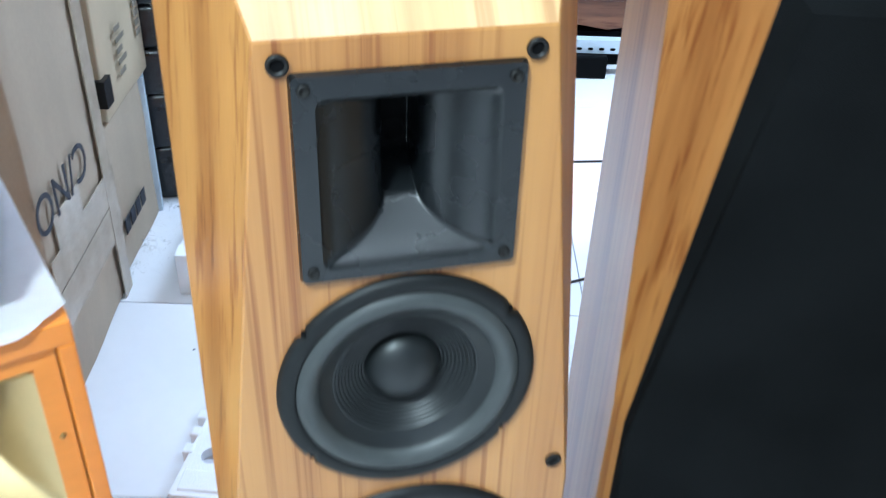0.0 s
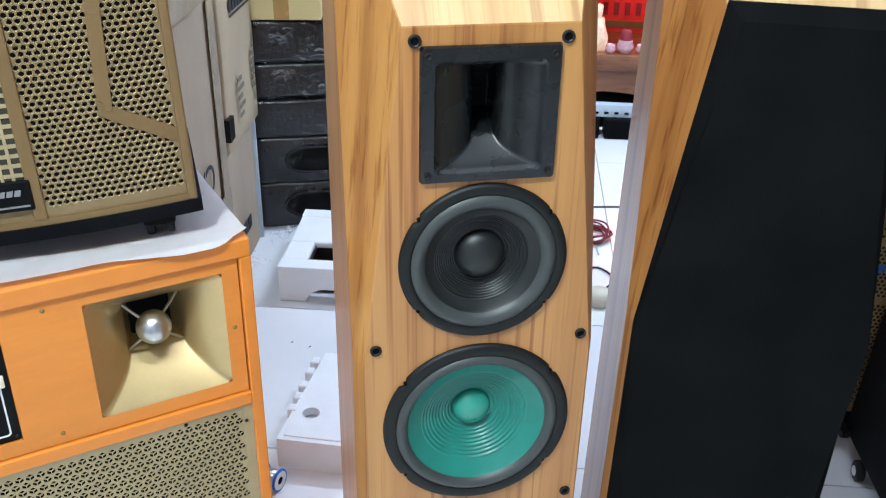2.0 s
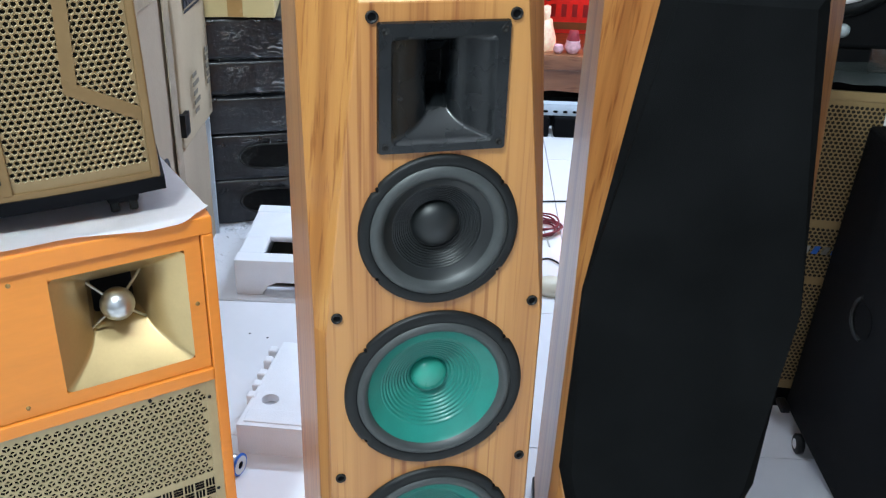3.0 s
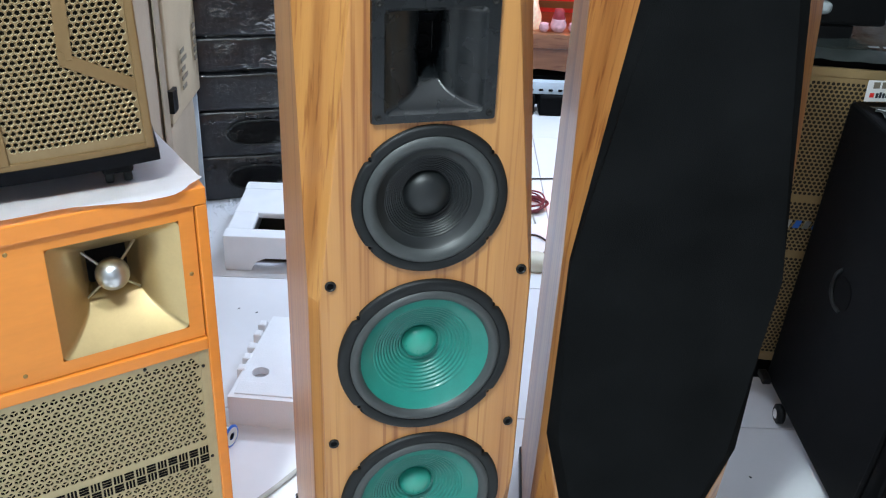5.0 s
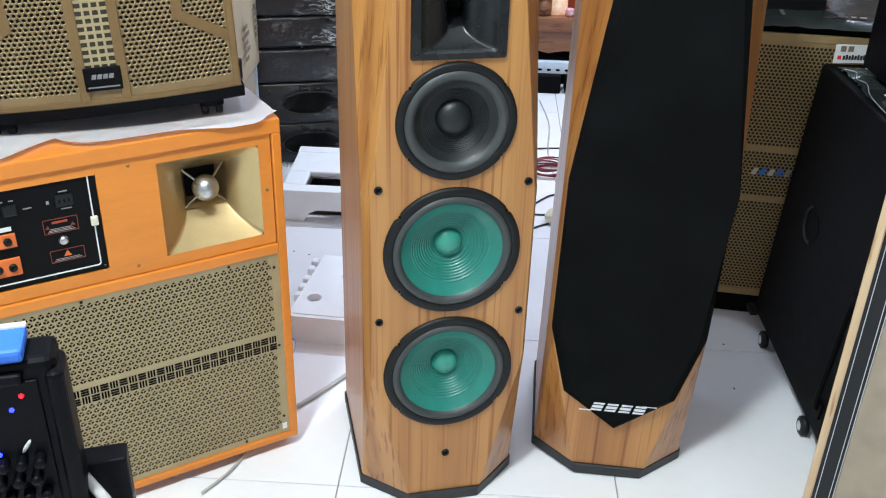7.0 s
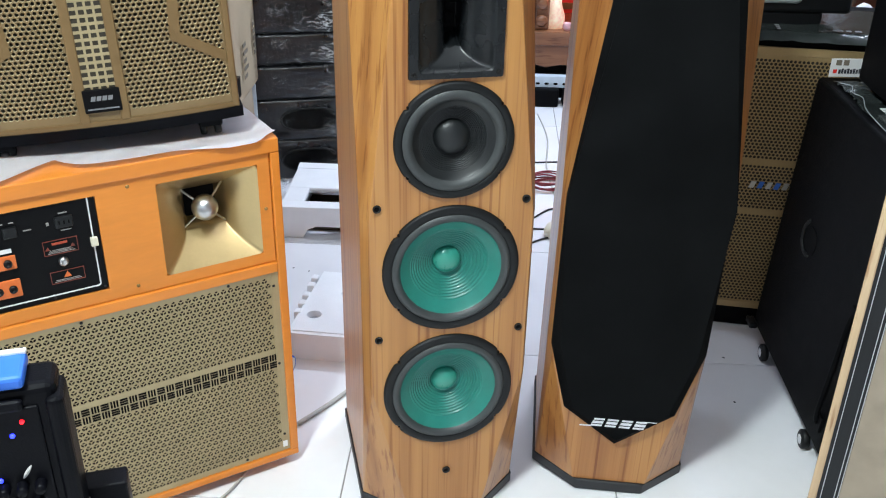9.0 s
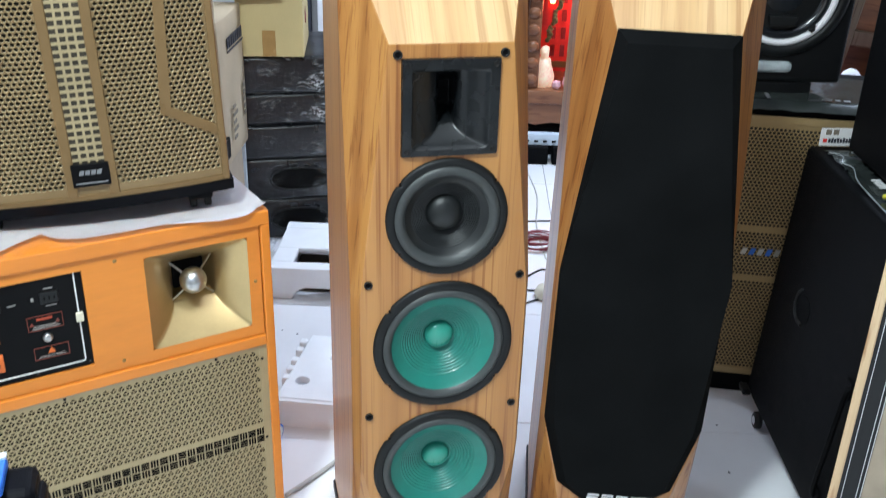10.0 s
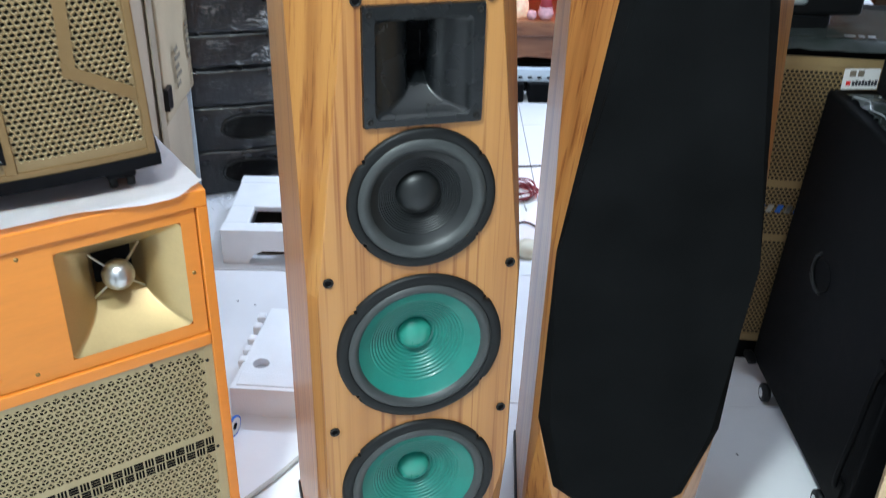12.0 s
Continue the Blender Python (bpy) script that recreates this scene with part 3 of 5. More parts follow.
for i in range(4):
    x = -0.057 + 0.029 * i
    for z0, z1 in ((0.1885, 0.1925), (0.1955, 0.2015), (0.2045, 0.2085)):
        a, b = x + 0.3 * (z0 - 0.1885), x + 0.3 * (z1 - 0.1885)
        part("badge_bar", prism([(a, z0), (a + 0.0225, z0), (b + 0.0225, z1), (b, z1)], -0.0232, -0.0212), SILVER, grille)
part("badge_line", bx(0.05, 0.078, -0.0225, -0.0212, 0.2075, 0.2095), SILVER, grille)


# ---- orange cabinet, its cloth and the bronze speaker on it ----
OM = pose(-0.316, 0.224, 0, 0, 0, 18.8)
ocab = thing("pa_cabinet", OM, "bright orange wooden speaker cabinet with gold horn and control plate", "speaker")
L, R_, BOT, TOP = -0.60, 0.028, 0.028, 0.783
bm = bx(L, R_, 0.006, 0.42, BOT, TOP)
bmesh.ops.delete(bm, geom=[f for f in bm.faces if f.calc_center_median().y < 0.0061], context="FACES_ONLY")
part("carcass", bm, ORANGE, ocab)
# face frame
bm = bmesh.new()
for q in ((L, R_, TOP - 0.028, TOP), (L, R_, BOT, BOT + 0.016), (R_ - 0.018, R_, BOT + 0.016, TOP - 0.028), (L, L + 0.018, BOT + 0.016, TOP - 0.028), (L + 0.018, R_ - 0.018, 0.499, 0.521)):
    bx(q[0], q[1], -0.006, 0.008, q[2], q[3], 0.0022, 2, bm)
part("face_frame", bm, ORANGE, ocab, "rounded orange face frame")
for q in ((L + 0.02, -0.508, 0.523, 0.754), (-0.508, 0.008, 0.734, 0.754), (-0.508, 0.008, 0.523, 0.546), (-0.314, -0.208, 0.546, 0.734), (-0.016, 0.008, 0.546, 0.734)):
    part("horn_board", bx(q[0], q[1], 0.0, 0.008, q[2], q[3]), ORANGE_IN, ocab, "orange board round the horn")
for u, z in ((-0.257, 0.74), (-0.004, 0.640), (-0.263, 0.546 - 0.006)):
    s = part("screw", lathe([(0.0035, 0), (0.0032, 0.0012), (0, 0.0014)], 12), BRASS, ocab, "small dull brass screw", True)
    s.matrix_local = pose(u, 0, z)


def rect_ring(x0, x1, z0, z1):
    return [(x0, z0), (x1, z0), (x1, z1), (x0, z1)]


# gold horn: four flaring walls round a square throat
bm = bmesh.new()
rings = []
for i in range(13):
    t = i / 12
    e = 1 - (1 - t) ** 1.5
    x0, x1 = -0.208 + 0.061 * e, -0.016 - 0.051 * e
    z0, z1 = 0.546 + 0.060 * t, 0.734 - 0.048 * t
    rings.append([bm.verts.new((x, 0.0 + 0.065 * t, z)) for x, z in rounded(x0, x1, z0, z1, 0.007 * (1 - t) + 0.002, 4)])
for y, k in ((0.075, 0.003), (0.094, 0.010)):
    rings.append([bm.verts.new((x, y, z)) for x, z in rounded(-0.147 + k, -0.067 - k, 0.606 + k, 0.686 - k, 0.006, 4)])
for a, b in zip(rings, rings[1:]):
    for i in range(len(a)):
        bm.faces.new((a[i], a[(i + 1) % len(a)], b[(i + 1) % len(b)], b[i]))
hg = part("horn", bm, HORN_GOLD, ocab, "champagne gold flared horn")
for f in hg.data.polygons:
    f.use_smooth = True
hg.modifiers.new("edges", "EDGE_SPLIT").split_angle = radians(40)
part("throat", bx(-0.149, -0.065, 0.092, 0.100, 0.604, 0.688), HOLE, hg, "dark throat")
ball = part("phase_plug", lathe([(0.0255 * math.sin(radians(a)), 0.0255 * math.cos(radians(a))) for a in range(180, -1, -12)], 32), STEEL, hg, "polished steel ball", True)
ball.matrix_local = pose(-0.113, 0.036, 0.653)
for sx in (-1, 1):
    for sz in (-1, 1):
        bm = tube([(-0.113 + sx * 0.014, 0.040, 0.653 + sz * 0.014), (-0.110 + sx * 0.041, 0.060, 0.648 + sz * 0.041)], 0.0022)
        part("strut", bm, STEEL, hg, "thin steel strut", True)

# control plate
plate = part("control_plate", prism(rounded(-0.508, -0.315, 0.5475, 0.7455, 0.006), 0.004, 0.010), PANEL, ocab, "black control plate with white printed border")
bm = bmesh.new()
for q in ((-0.3285, -0.3260, 0.563, 0.731), (-0.508, -0.3325, 0.557, 0.5595), (-0.42, -0.3325, 0.735, 0.7370)):
    bx(q[0], q[1], 0.0032, 0.0042, q[2], q[3], bm=bm)
for i in range(6):
    for cz, s in ((0.563, -1), (0.731, 1)):
        a0, a1 = radians(15 * i), radians(15 * (i + 1))
        prism([(-0.3325 + 0.004 * math.cos(a0), cz + s * 0.0035 * math.sin(a0)), (-0.3325 + 0.0065 * math.cos(a0), cz + s * 0.006 * math.sin(a0)), (-0.3325 + 0.0065 * math.cos(a1), cz + s * 0.006 * math.sin(a1)), (-0.3325 + 0.004 * math.cos(a1), cz + s * 0.0035 * math.sin(a1))], 0.0032, 0.0042, bm=bm)
part("border_line", bm, WHITE_LINE, plate, "thin white border line")
part("latch", bx(-0.333, -0.3205, -0.003, 0.006, 0.639, 0.656, 0.0015), IVORY, plate, "ivory plastic clip")
inlet = part("power_inlet", bx(-0.386, -0.356, 0.000, 0.006, 0.686, 0.708, 0.002), PLASTIC, plate, "black mains inlet")
for x in (-0.379, -0.371, -0.363):
    part("pin", bx(x - 0.0012, x + 0.0012, -0.001, 0.002, 0.694, 0.700), HOLE, inlet)
part("rocker_switch", bx(-0.470, -0.448, -0.001, 0.006, 0.686, 0.706, 0.002), PLASTIC, plate, "black rocker switch")
for z0, z1, n in ((0.637, 0.665, 0), (0.580, 0.604, 1)):
    x0 = -0.412 + 0.003 * n
    fr = bmesh.new()
    for q in ((x0, x0 + 0.058, z1 - 0.0012, z1), (x0, x0 + 0.058, z0, z0 + 0.0012), (x0, x0 + 0.0012, z0, z1), (x0 + 0.0568, x0 + 0.058, z0, z1)):
        bx(q[0], q[1], 0.0032, 0.0042, q[2], q[3], bm=fr)
    part("warning_frame", fr, RED_PRINT, plate, "dark red printed frame")
    for cx, s in (((-0.405, 0.004), (-0.363, 0.004)) if n == 0 else ((-0.380, 0.0065),)):
        tri = prism([(cx - s, z0 + 0.010), (cx + s, z0 + 0.010), (cx, z0 + 0.010 + 1.7 * s)], 0.0030, 0.0042)
        part("warning_sign", tri, ORANGE_PRINT if n else RED_PRINT, plate, "printed triangle")
    tx = bmesh.new()
    for i in range(3 if n == 0 else 2):
        bx(x0 + 0.006 + 0.002 * i, x0 + 0.052 - 0.003 * i, 0.0032, 0.0042, z0 + 0.0030 + 0.0026 * i, z0 + 0.0039 + 0.0026 * i, bm=tx)
    part("small_print", tx, PALE_PRINT, plate)
    if n == 0:
        part("red_heading", bx(-0.397, -0.371, 0.0030, 0.0042, 0.6560, 0.6600), RED_HEAD, plate)
btn = part("push_button", lathe([(0.0085, 0), (0.0085, 0.004), (0.0065, 0.007), (0.004, 0.008), (0, 0.0082)], 20), STEEL, plate, "round steel button", True)
btn.matrix_local = pose(-0.383, 0.004, 0.622)
for x0, x1, z0, z1 in ((-0.378, -0.363, 0.7125, 0.7145), (-0.378, -0.360, 0.680, 0.6818), (-0.438, -0.424, 0.693, 0.6948), (-0.400, -0.3955, 0.694, 0.700), (-0.472, -0.467, 0.712, 0.7138), (-0.458, -0.450, 0.712, 0.7138)):
    part("small_print", bx(x0, x1, 0.0032, 0.0042, z0, z1), PALE_PRINT, plate)
for z, h in ((0.628, 0.026), (0.574, 0.034)):
    jack = part("input_block", bx(-0.508, -0.458, 0.0005, 0.006, z, z + h, 0.0015), ORANGE_PRINT, plate, "orange input block")
    for x in (-0.495, -0.472):
        j = part("jack", lathe([(0.007, 0), (0.007, 0.005), (0.0045, 0.006), (0.004, 0.002), (0, 0.002)], 14), PLASTIC, jack, "", True)
        j.matrix_local = pose(x, 0.0005, z + h / 2)
part("bright_label", bx(-0.508, -0.462, 0.0025, 0.0042, 0.659, 0.6665), WHITE_LINE, plate)
for x, z in ((-0.320, 0.5535), (-0.408, 0.5535), (-0.434, 0.741)):
    s = part("screw", lathe([(0.003, 0), (0.003, 0.0015), (0, 0.002)], 10), PLASTIC, plate, "", True)
    s.matrix_local = pose(x, 0.004, z)

# lower perforated sheet
U0, U1, V0, V1 = L + 0.02, 0.010, 0.046, 0.497
STRIP0, STRIP1 = 0.264, 0.309


def closed_lower(u, v):
    return STRIP0 <= v <= STRIP1 or u > U1 - 0.018 or v > V1 - 0.013 or v < V0 + 0.012


lower = part("grille_backing", bx(U0, U1, 0.010, 0.0125, V0 - 0.002, V1), HOLE, ocab)
part("perforated_sheet", bx(U1 - 0.0155, U1, -0.0012, 0.0025, V0, V1), MESH_GOLD, ocab, "champagne steel edge of the grille")


def trefoil_sheet():
    """Round-cornered triangle holes in groups of three, pressed through the sheet."""
    verts, faces = [], []
    pitch = 0.0142
    dz = pitch * math.sqrt(3) / 2
    Rr = pitch / math.sqrt(3)
    row, v = 0, V0 + 0.004
    while v < V1:
        u = U0 + (pitch / 2 if row % 2 else 0)
        while u < U1 - 0.012:
            k = len(verts)
            verts.extend((u + Rr * math.cos(radians(60 * i + 30)), 0.0, v + Rr * math.sin(radians(60 * i + 30))) for i in range(6))
            if closed_lower(u, v):
                faces.append(tuple(range(k, k + 6)))
            else:
                verts.append((u, 0.0, v))
                c = k + 6
                for s in range(3):
                    i0, i1, i2 = k + 2 * s, k + (2 * s + 1) % 6, k + (2 * s + 2) % 6
                    quad = [(u + (p[0] - u) * 0.86, 0.0, v + (p[2] - v) * 0.86) for p in (verts[c], verts[i0], verts[i1], verts[i2])]
                    cx, cz = sum(p[0] for p in quad) / 4, sum(p[2] for p in quad) / 4
                    q = len(verts)
                    f = 0.79
                    verts.extend((cx + (p[0] - cx) * f, 0.0, cz + (p[2] - cz) * f) for p in quad)
                    verts.extend((cx + (p[0] - cx) * f, 0.002, cz + (p[2] - cz) * f) for p in quad)
                    ids = (c, i0, i1, i2)
                    for a in range(4):
                        b = (a + 1) % 4
                        faces.append((ids[a], ids[b], q + b, q + a))
                        faces.append((q + a, q + b, q + 4 + b, q + 4 + a))
            u += pitch
        row += 1
        v += dz
    me = bpy.data.meshes.new("perforated_sheet")
    me.from_pydata(verts, [], faces)
    return me


sheet_part("perforated_sheet", trefoil_sheet(), MESH_GOLD, ocab, "champagne steel sheet with trefoil holes")
slots = bmesh.new()
n = 0
for row in range(2):
    for i in range(31):
        x = -0.014 - 0.0182 * i
        zc = 0.2955 - 0.0185 * row
        for s in (-1, 0, 1):
            if (i + row) % 2:
                bx(x - 0.0076, x + 0.0076, -0.0012, 0.0004, zc + s * 0.0055 - 0.0017, zc + s * 0.0055 + 0.0017, bm=slots)
            else:
                bx(x + s * 0.0055 - 0.0017, x + s * 0.0055 + 0.0017, -0.0012, 0.0004, zc - 0.0075, zc + 0.0075, bm=slots)
part("slot_band", slots, HOLE, ocab, "band of dark basket-weave slots")
for u, z in ((-0.001, 0.467), (-0.001, 0.278), (-0.094, 0.492), (-0.374, 0.492), (-0.09, 0.053), (-0.001, 0.09)):
    s = part("screw", lathe([(0.0030, 0), (0.0028, 0.0014), (0, 0.0018)], 12), PLASTIC, ocab, "small dark screw", True)
    s.matrix_local = pose(u, -0.0012, z)
part("sticker", bx(-0.006, 0.004, -0.0030, -0.0012, 0.056, 0.071), PAPER, ocab, "small white sticker")
for u in (L + 0.07, R_ - 0.05):
    for y in (0.07, 0.36):
        part("foot", bx(u - 0.02, u + 0.02, y - 0.02, y + 0.02, 0.0, BOT, 0.004), PLASTIC, ocab)

# white cloth on the cabinet, its hem drawn back in one place
def hem(u):
    """Where the front hem lies: two scallops meet in a cusp that is drawn back from the edge."""
    if u < -0.361:
        return max(-0.014, 0.053 - 0.58 * (-0.361 - u)) + 0.002 * math.sin(u * 60)
    d = u + 0.361
    y = 0.053 - 0.056 * (1 - math.exp(-d / 0.025)) - 0.012 * max(0.0, min(1.0, (u + 0.19) / 0.12))
    return y + 0.026 * max(0.0, (u + 0.03) / 0.06) ** 2


bm = bmesh.new()
NX, NY = 124, 30
grid = []
for j in range(NY + 1):
    row = []
    for i in range(NX + 1):
        u = -0.59 + (0.59 + 0.030) * i / NX
        y0 = hem(u)
        y = y0 + (0.405 - y0) * (j / NY) ** 1.7
        z = TOP + 0.0045 + 0.0007 * math.sin(u * 37) * math.sin(j * 0.9) + 0.005 * math.exp(-(y - y0) / 0.012)
        z -= 0.9 * max(0.0, -0.006 - y)
        row.append(bm.verts.new((u, y, z)))
    grid.append(row)
for a, b in zip(grid, grid[1:]):
    for i in range(NX):
        bm.faces.new((a[i], a[i + 1], b[i + 1], b[i]))
r = bmesh.ops.solidify(bm, geom=bm.faces[:], thickness=0.0035)
cl = solid("table_cloth", bm, FELT, "white felt cloth with a scalloped hem on the orange cabinet", "cloth", OM, smooth=True)

# bronze trolley speaker
BM = pose(-0.352, 0.238, TOP + 0.008, 0, -2.0, 7)
bz = thing("trolley_speaker", BM, "bronze perforated trolley speaker on black castors, on the white cloth", "speaker")
BW, BH0, BH1 = 0.468, 0.056, 0.575


def bulge(u):
    """The front swells a little towards its middle."""
    t = (u + BW / 2) / (BW / 2)
    return -0.022 * (1 - t * t)


part("cabinet", bx(-BW, 0, 0.026, 0.30, BH0, BH1, 0.012, 3), BRONZE_SOLID, bz, "bronze painted cabinet")
# the base follows the swell of the front
front = [(-BW - 0.006 + (BW + 0.012) * i / 24) for i in range(25)]
bm2 = bmesh.new()
lo = [bm2.verts.new((u, bulge(u) - 0.002, 0.036)) for u in front] + [bm2.verts.new((u, 0.28, 0.036)) for u in reversed(front)]
hi = [bm2.verts.new((u, bulge(u) - 0.006, BH0 + 0.001)) for u in front] + [bm2.verts.new((u, 0.28, BH0 + 0.001)) for u in reversed(front)]
bm2.faces.new(lo)
bm2.faces.new(hi[::-1])
for i in range(len(lo)):
    bm2.faces.new((lo[i], lo[(i + 1) % len(lo)], hi[(i + 1) % len(lo)], hi[i]))
part("base", bm2, MIXER, bz, "black moulded base")
for x, y in ((-0.055, 0.02), (-BW + 0.055, 0.02), (-0.055, 0.24), (-BW + 0.055, 0.24)):
    c = part("castor", bx(x - 0.022, x + 0.022, y - 0.018, y + 0.022, 0.020, 0.040, 0.005), MIXER, bz, "black castor")
    for s in (-0.013, 0.013):
        w = part("wheel", lathe([(0, -0.006), (0.012, -0.006), (0.0135, -0.003), (0.0135, 0.003), (0.012, 0.006), (0, 0.006)], 18), RIM, c, "", True)
        w.matrix_local = pose(x + s, y + 0.004, 0.0135, 0, 0, 90)
CX = -BW / 2


def arm_at(v):
    """Distance of the slanting arm from the middle, at the height v."""
    return 0.138 + 0.022 * (v - 0.205) / 0.38


def band(u, v):
    """Closed bands of the bronze front: the middle frame, the two slanting arms and the margins."""
    d = abs(u - CX)
    if d < 0.043 or d > BW / 2 - 0.017 or v < BH0 + 0.022 or v > BH1 - 0.02:
        return True
    if v > 0.199 and abs(d - arm_at(v)) < 0.0075:
        return True
    return d >= 0.134 and abs(v - (0.199 - (d - 0.138) * 0.57)) < 0.0090


me = perforated(-BW + 0.004, -0.004, BH0 + 0.004, BH1 - 0.006, 0.0092, 0.0037, 0.0, 0.006, band, rim=0.00055)
for v in me.vertices:
    v.co.y += bulge(v.co.x)
sheet_part("perforated_front", me, BRONZE, bz, "bronze steel sheet with round holes", BRONZE_GLINT)
bm = bmesh.new()
for i in range(24):
    u0, u1 = -BW + 0.004 + (BW - 0.008) * i / 24, -BW + 0.004 + (BW - 0.008) * (i + 1) / 24
    q = [bm.verts.new((u, bulge(u) + 0.009, z)) for u, z in ((u0, BH0), (u1, BH0), (u1, BH1), (u0, BH1))]
    bm.faces.new(q)
part("grille_backing", bm, BEHIND, bz)
bm = bmesh.new()
for x0, x1 in ((-0.012, 0.001), (-BW - 0.001, -BW + 0.012)):
    bx(x0, x1, -0.006, 0.03, BH0, BH1, 0.003, 2, bm)
for z0, z1 in ((BH0, BH0 + 0.010), (BH1 - 0.012, BH1)):
    us = [-BW + BW * i / 24 for i in range(25)]
    low, top = ([[bm.verts.new((u, y, z)) for u, y in [(u, bulge(u) - 0.0035) for u in us] + [(0, 0.03), (-BW, 0.03)]] for z in (z0, z1)])
    bm.faces.new(low)
    bm.faces.new(top[::-1])
    for i in range(len(low)):
        k = (i + 1) % len(low)
        bm.faces.new((low[i], low[k], top[k], top[i]))
part("front_frame", bm, BRONZE_SOLID, bz, "bronze frame round the front")
yb = bulge(CX)
for s in (-1, 1):
    part("middle_post", bx(CX + s * 0.034 - 0.0085, CX + s * 0.034 + 0.0085, yb - 0.004, yb + 0.004, BH0 + 0.008, BH1 - 0.008, 0.002), BRONZE_SOLID, bz, "bronze bar beside the ladder grid")
bm = bmesh.new()
for i in range(36):
    z = 0.128 + 0.0132 * i
    if z < BH1 - 0.012:
        bx(CX - 0.027, CX + 0.027, yb - 0.002, yb + 0.001, z, z + 0.0052, bm=bm)
for x in (-0.0132, 0.0, 0.0132):
    bx(CX + x - 0.0020, CX + x + 0.0020, yb - 0.0025, yb + 0.0015, 0.124, BH1 - 0.012, bm=bm)
part("ladder_grid", bm, MESH_GOLD, bz, "pale gold square grid")
part("grid_backing", bx(CX - 0.028, CX + 0.028, yb - 0.0008, yb + 0.003, 0.124, BH1 - 0.012), BEHIND, bz)
for s in (-1, 1):
    zs = [0.199 + (BH1 - 0.209) * i / 3 for i in range(4)]
    for z0, z1 in zip(zs, zs[1:]):
        a0, a1 = arm_at(z0), arm_at(z1)
        yy = bulge(CX + s * (a0 + a1) / 2) - 0.0015
        part("arm", prism([(CX + s * (a0 - 0.009), z0), (CX + s * (a0 + 0.009), z0), (CX + s * (a1 + 0.009), z1), (CX + s * (a1 - 0.009), z1)], yy, yy + 0.003), BRONZE_SOLID, bz, "bronze slanting arm")
    ds = [0.129 + 0.093 * i / 5 for i in range(6)]
    for d0, d1 in zip(ds, ds[1:]):
        z0, z1 = 0.199 - (d0 - 0.138) * 0.57, 0.199 - (d1 - 0.138) * 0.57
        y0, y1 = bulge(CX + s * d0) - 0.0012, bulge(CX + s * d1) - 0.0012
        bm = bmesh.new()
        q = [bm.verts.new((CX + s * d, y, z)) for d, y, z in ((d0, y0, z0 - 0.0105), (d1, y1, z1 - 0.0105), (d1, y1, z1 + 0.0105), (d0, y0, z0 + 0.0105))]
        bm.faces.new(q)
        r = bmesh.ops.extrude_face_region(bm, geom=bm.faces[:])
        bmesh.ops.translate(bm, verts=[g for g in r["geom"] if isinstance(g, bmesh.types.BMVert)], vec=(0, 0.003, 0))
        part("arm", bm, BRONZE_SOLID, bz, "bronze slanting arm")
GREY_PRINT = mat("dull_grey_print", (0.20, 0.20, 0.21), 0.5, vary=0.1)
nb = part("name_plate", bx(CX - 0.031, CX + 0.031, yb - 0.007, yb + 0.002, 0.083, 0.124, 0.0015), PANEL, bz, "black name plate with a pale slanted mark")
for i in range(4):
    x = CX - 0.019 + 0.0095 * i
    part("name_bar", prism([(x, 0.1045), (x + 0.0075, 0.1045), (x + 0.0098, 0.1125), (x + 0.0023, 0.1125)], yb - 0.0078, yb - 0.0068), GREY_PRINT, nb)
part("name_line", bx(CX - 0.026, CX + 0.026, yb - 0.0076, yb - 0.0068, 0.0885, 0.0910), GREY_PRINT, nb)


# ---- polystyrene pieces on the floor ----
FN = pose(-0.285, 0.655, 0, 0, 0, -19)


def foam_near():
    """Low block with two round wells sunk into its top."""
    bm = bmesh.new()
    low, high = [(0, 0), (0.34, 0), (0.34, 0.165), (0.01, 0.165)], [(0.01, 0.165), (0.34, 0.165), (0.34, 0.34), (0.02, 0.34)]
    for outline, cx, cy, r in ((low, 0.050, 0.100, 0.020), (high, 0.118, 0.225, 0.021)):
        board(bm, outline, [(cx + r * math.cos(2 * math.pi * k / 28), cy + 1.0 * r * math.sin(2 * math.pi * k / 28)) for k in range(28)])
    bmesh.ops.transform(bm, verts=bm.verts, matrix=Matrix(((1, 0, 0, 0), (0, 0, 1, 0), (0, -1, 0, 0.078), (0, 0, 0, 1))))
    o = [(0, 0), (0.34, 0), (0.34, 0.165), (0.34, 0.34), (0.02, 0.34), (0.01, 0.165)]
    a = [bm.verts.new((x, y, 0)) for x, y in o]
    b = [bm.verts.new((x, y, 0.078)) for x, y in o]
    for k in range(6):
        bm.faces.new((a[k], a[(k + 1) % 6], b[(k + 1) % 6], b[k]))
    return bm


fo = thing("polystyrene_block", FN, "white polystyrene packing block with round wells, on the floor", "packaging")
part("block", foam_near(), FOAM, fo)
# greyer foam paints the shade down in the wells
SHADE = mat("shaded_foam", (0.55, 0.56, 0.60), 0.8, vary=0.05)
for x, y, r in ((0.050, 0.100, 0.0205), (0.118, 0.225, 0.0215)):
    w = part("well_floor", lathe([(r, 0.0), (0, 0.0)], 24, pose(0, 0, 0, -90)), SHADE, fo, "well floor with shade painted in grey")
    w.matrix_local = pose(x, y, 0.0585)
part("dent", tube([(0.098, 0.245, 0.0785), (0.106, 0.262, 0.079), (0.118, 0.270, 0.0785)], 0.0022, 6), GROUT, fo, "dark scuff", True)
part("raised_panel", bx(0.15, 0.338, 0.235, 0.332, 0.076, 0.083, 0.002), FOAM, fo)
part("raised_panel", bx(0.012, 0.20, 0.012, 0.060, 0.076, 0.081, 0.002), FOAM, fo)
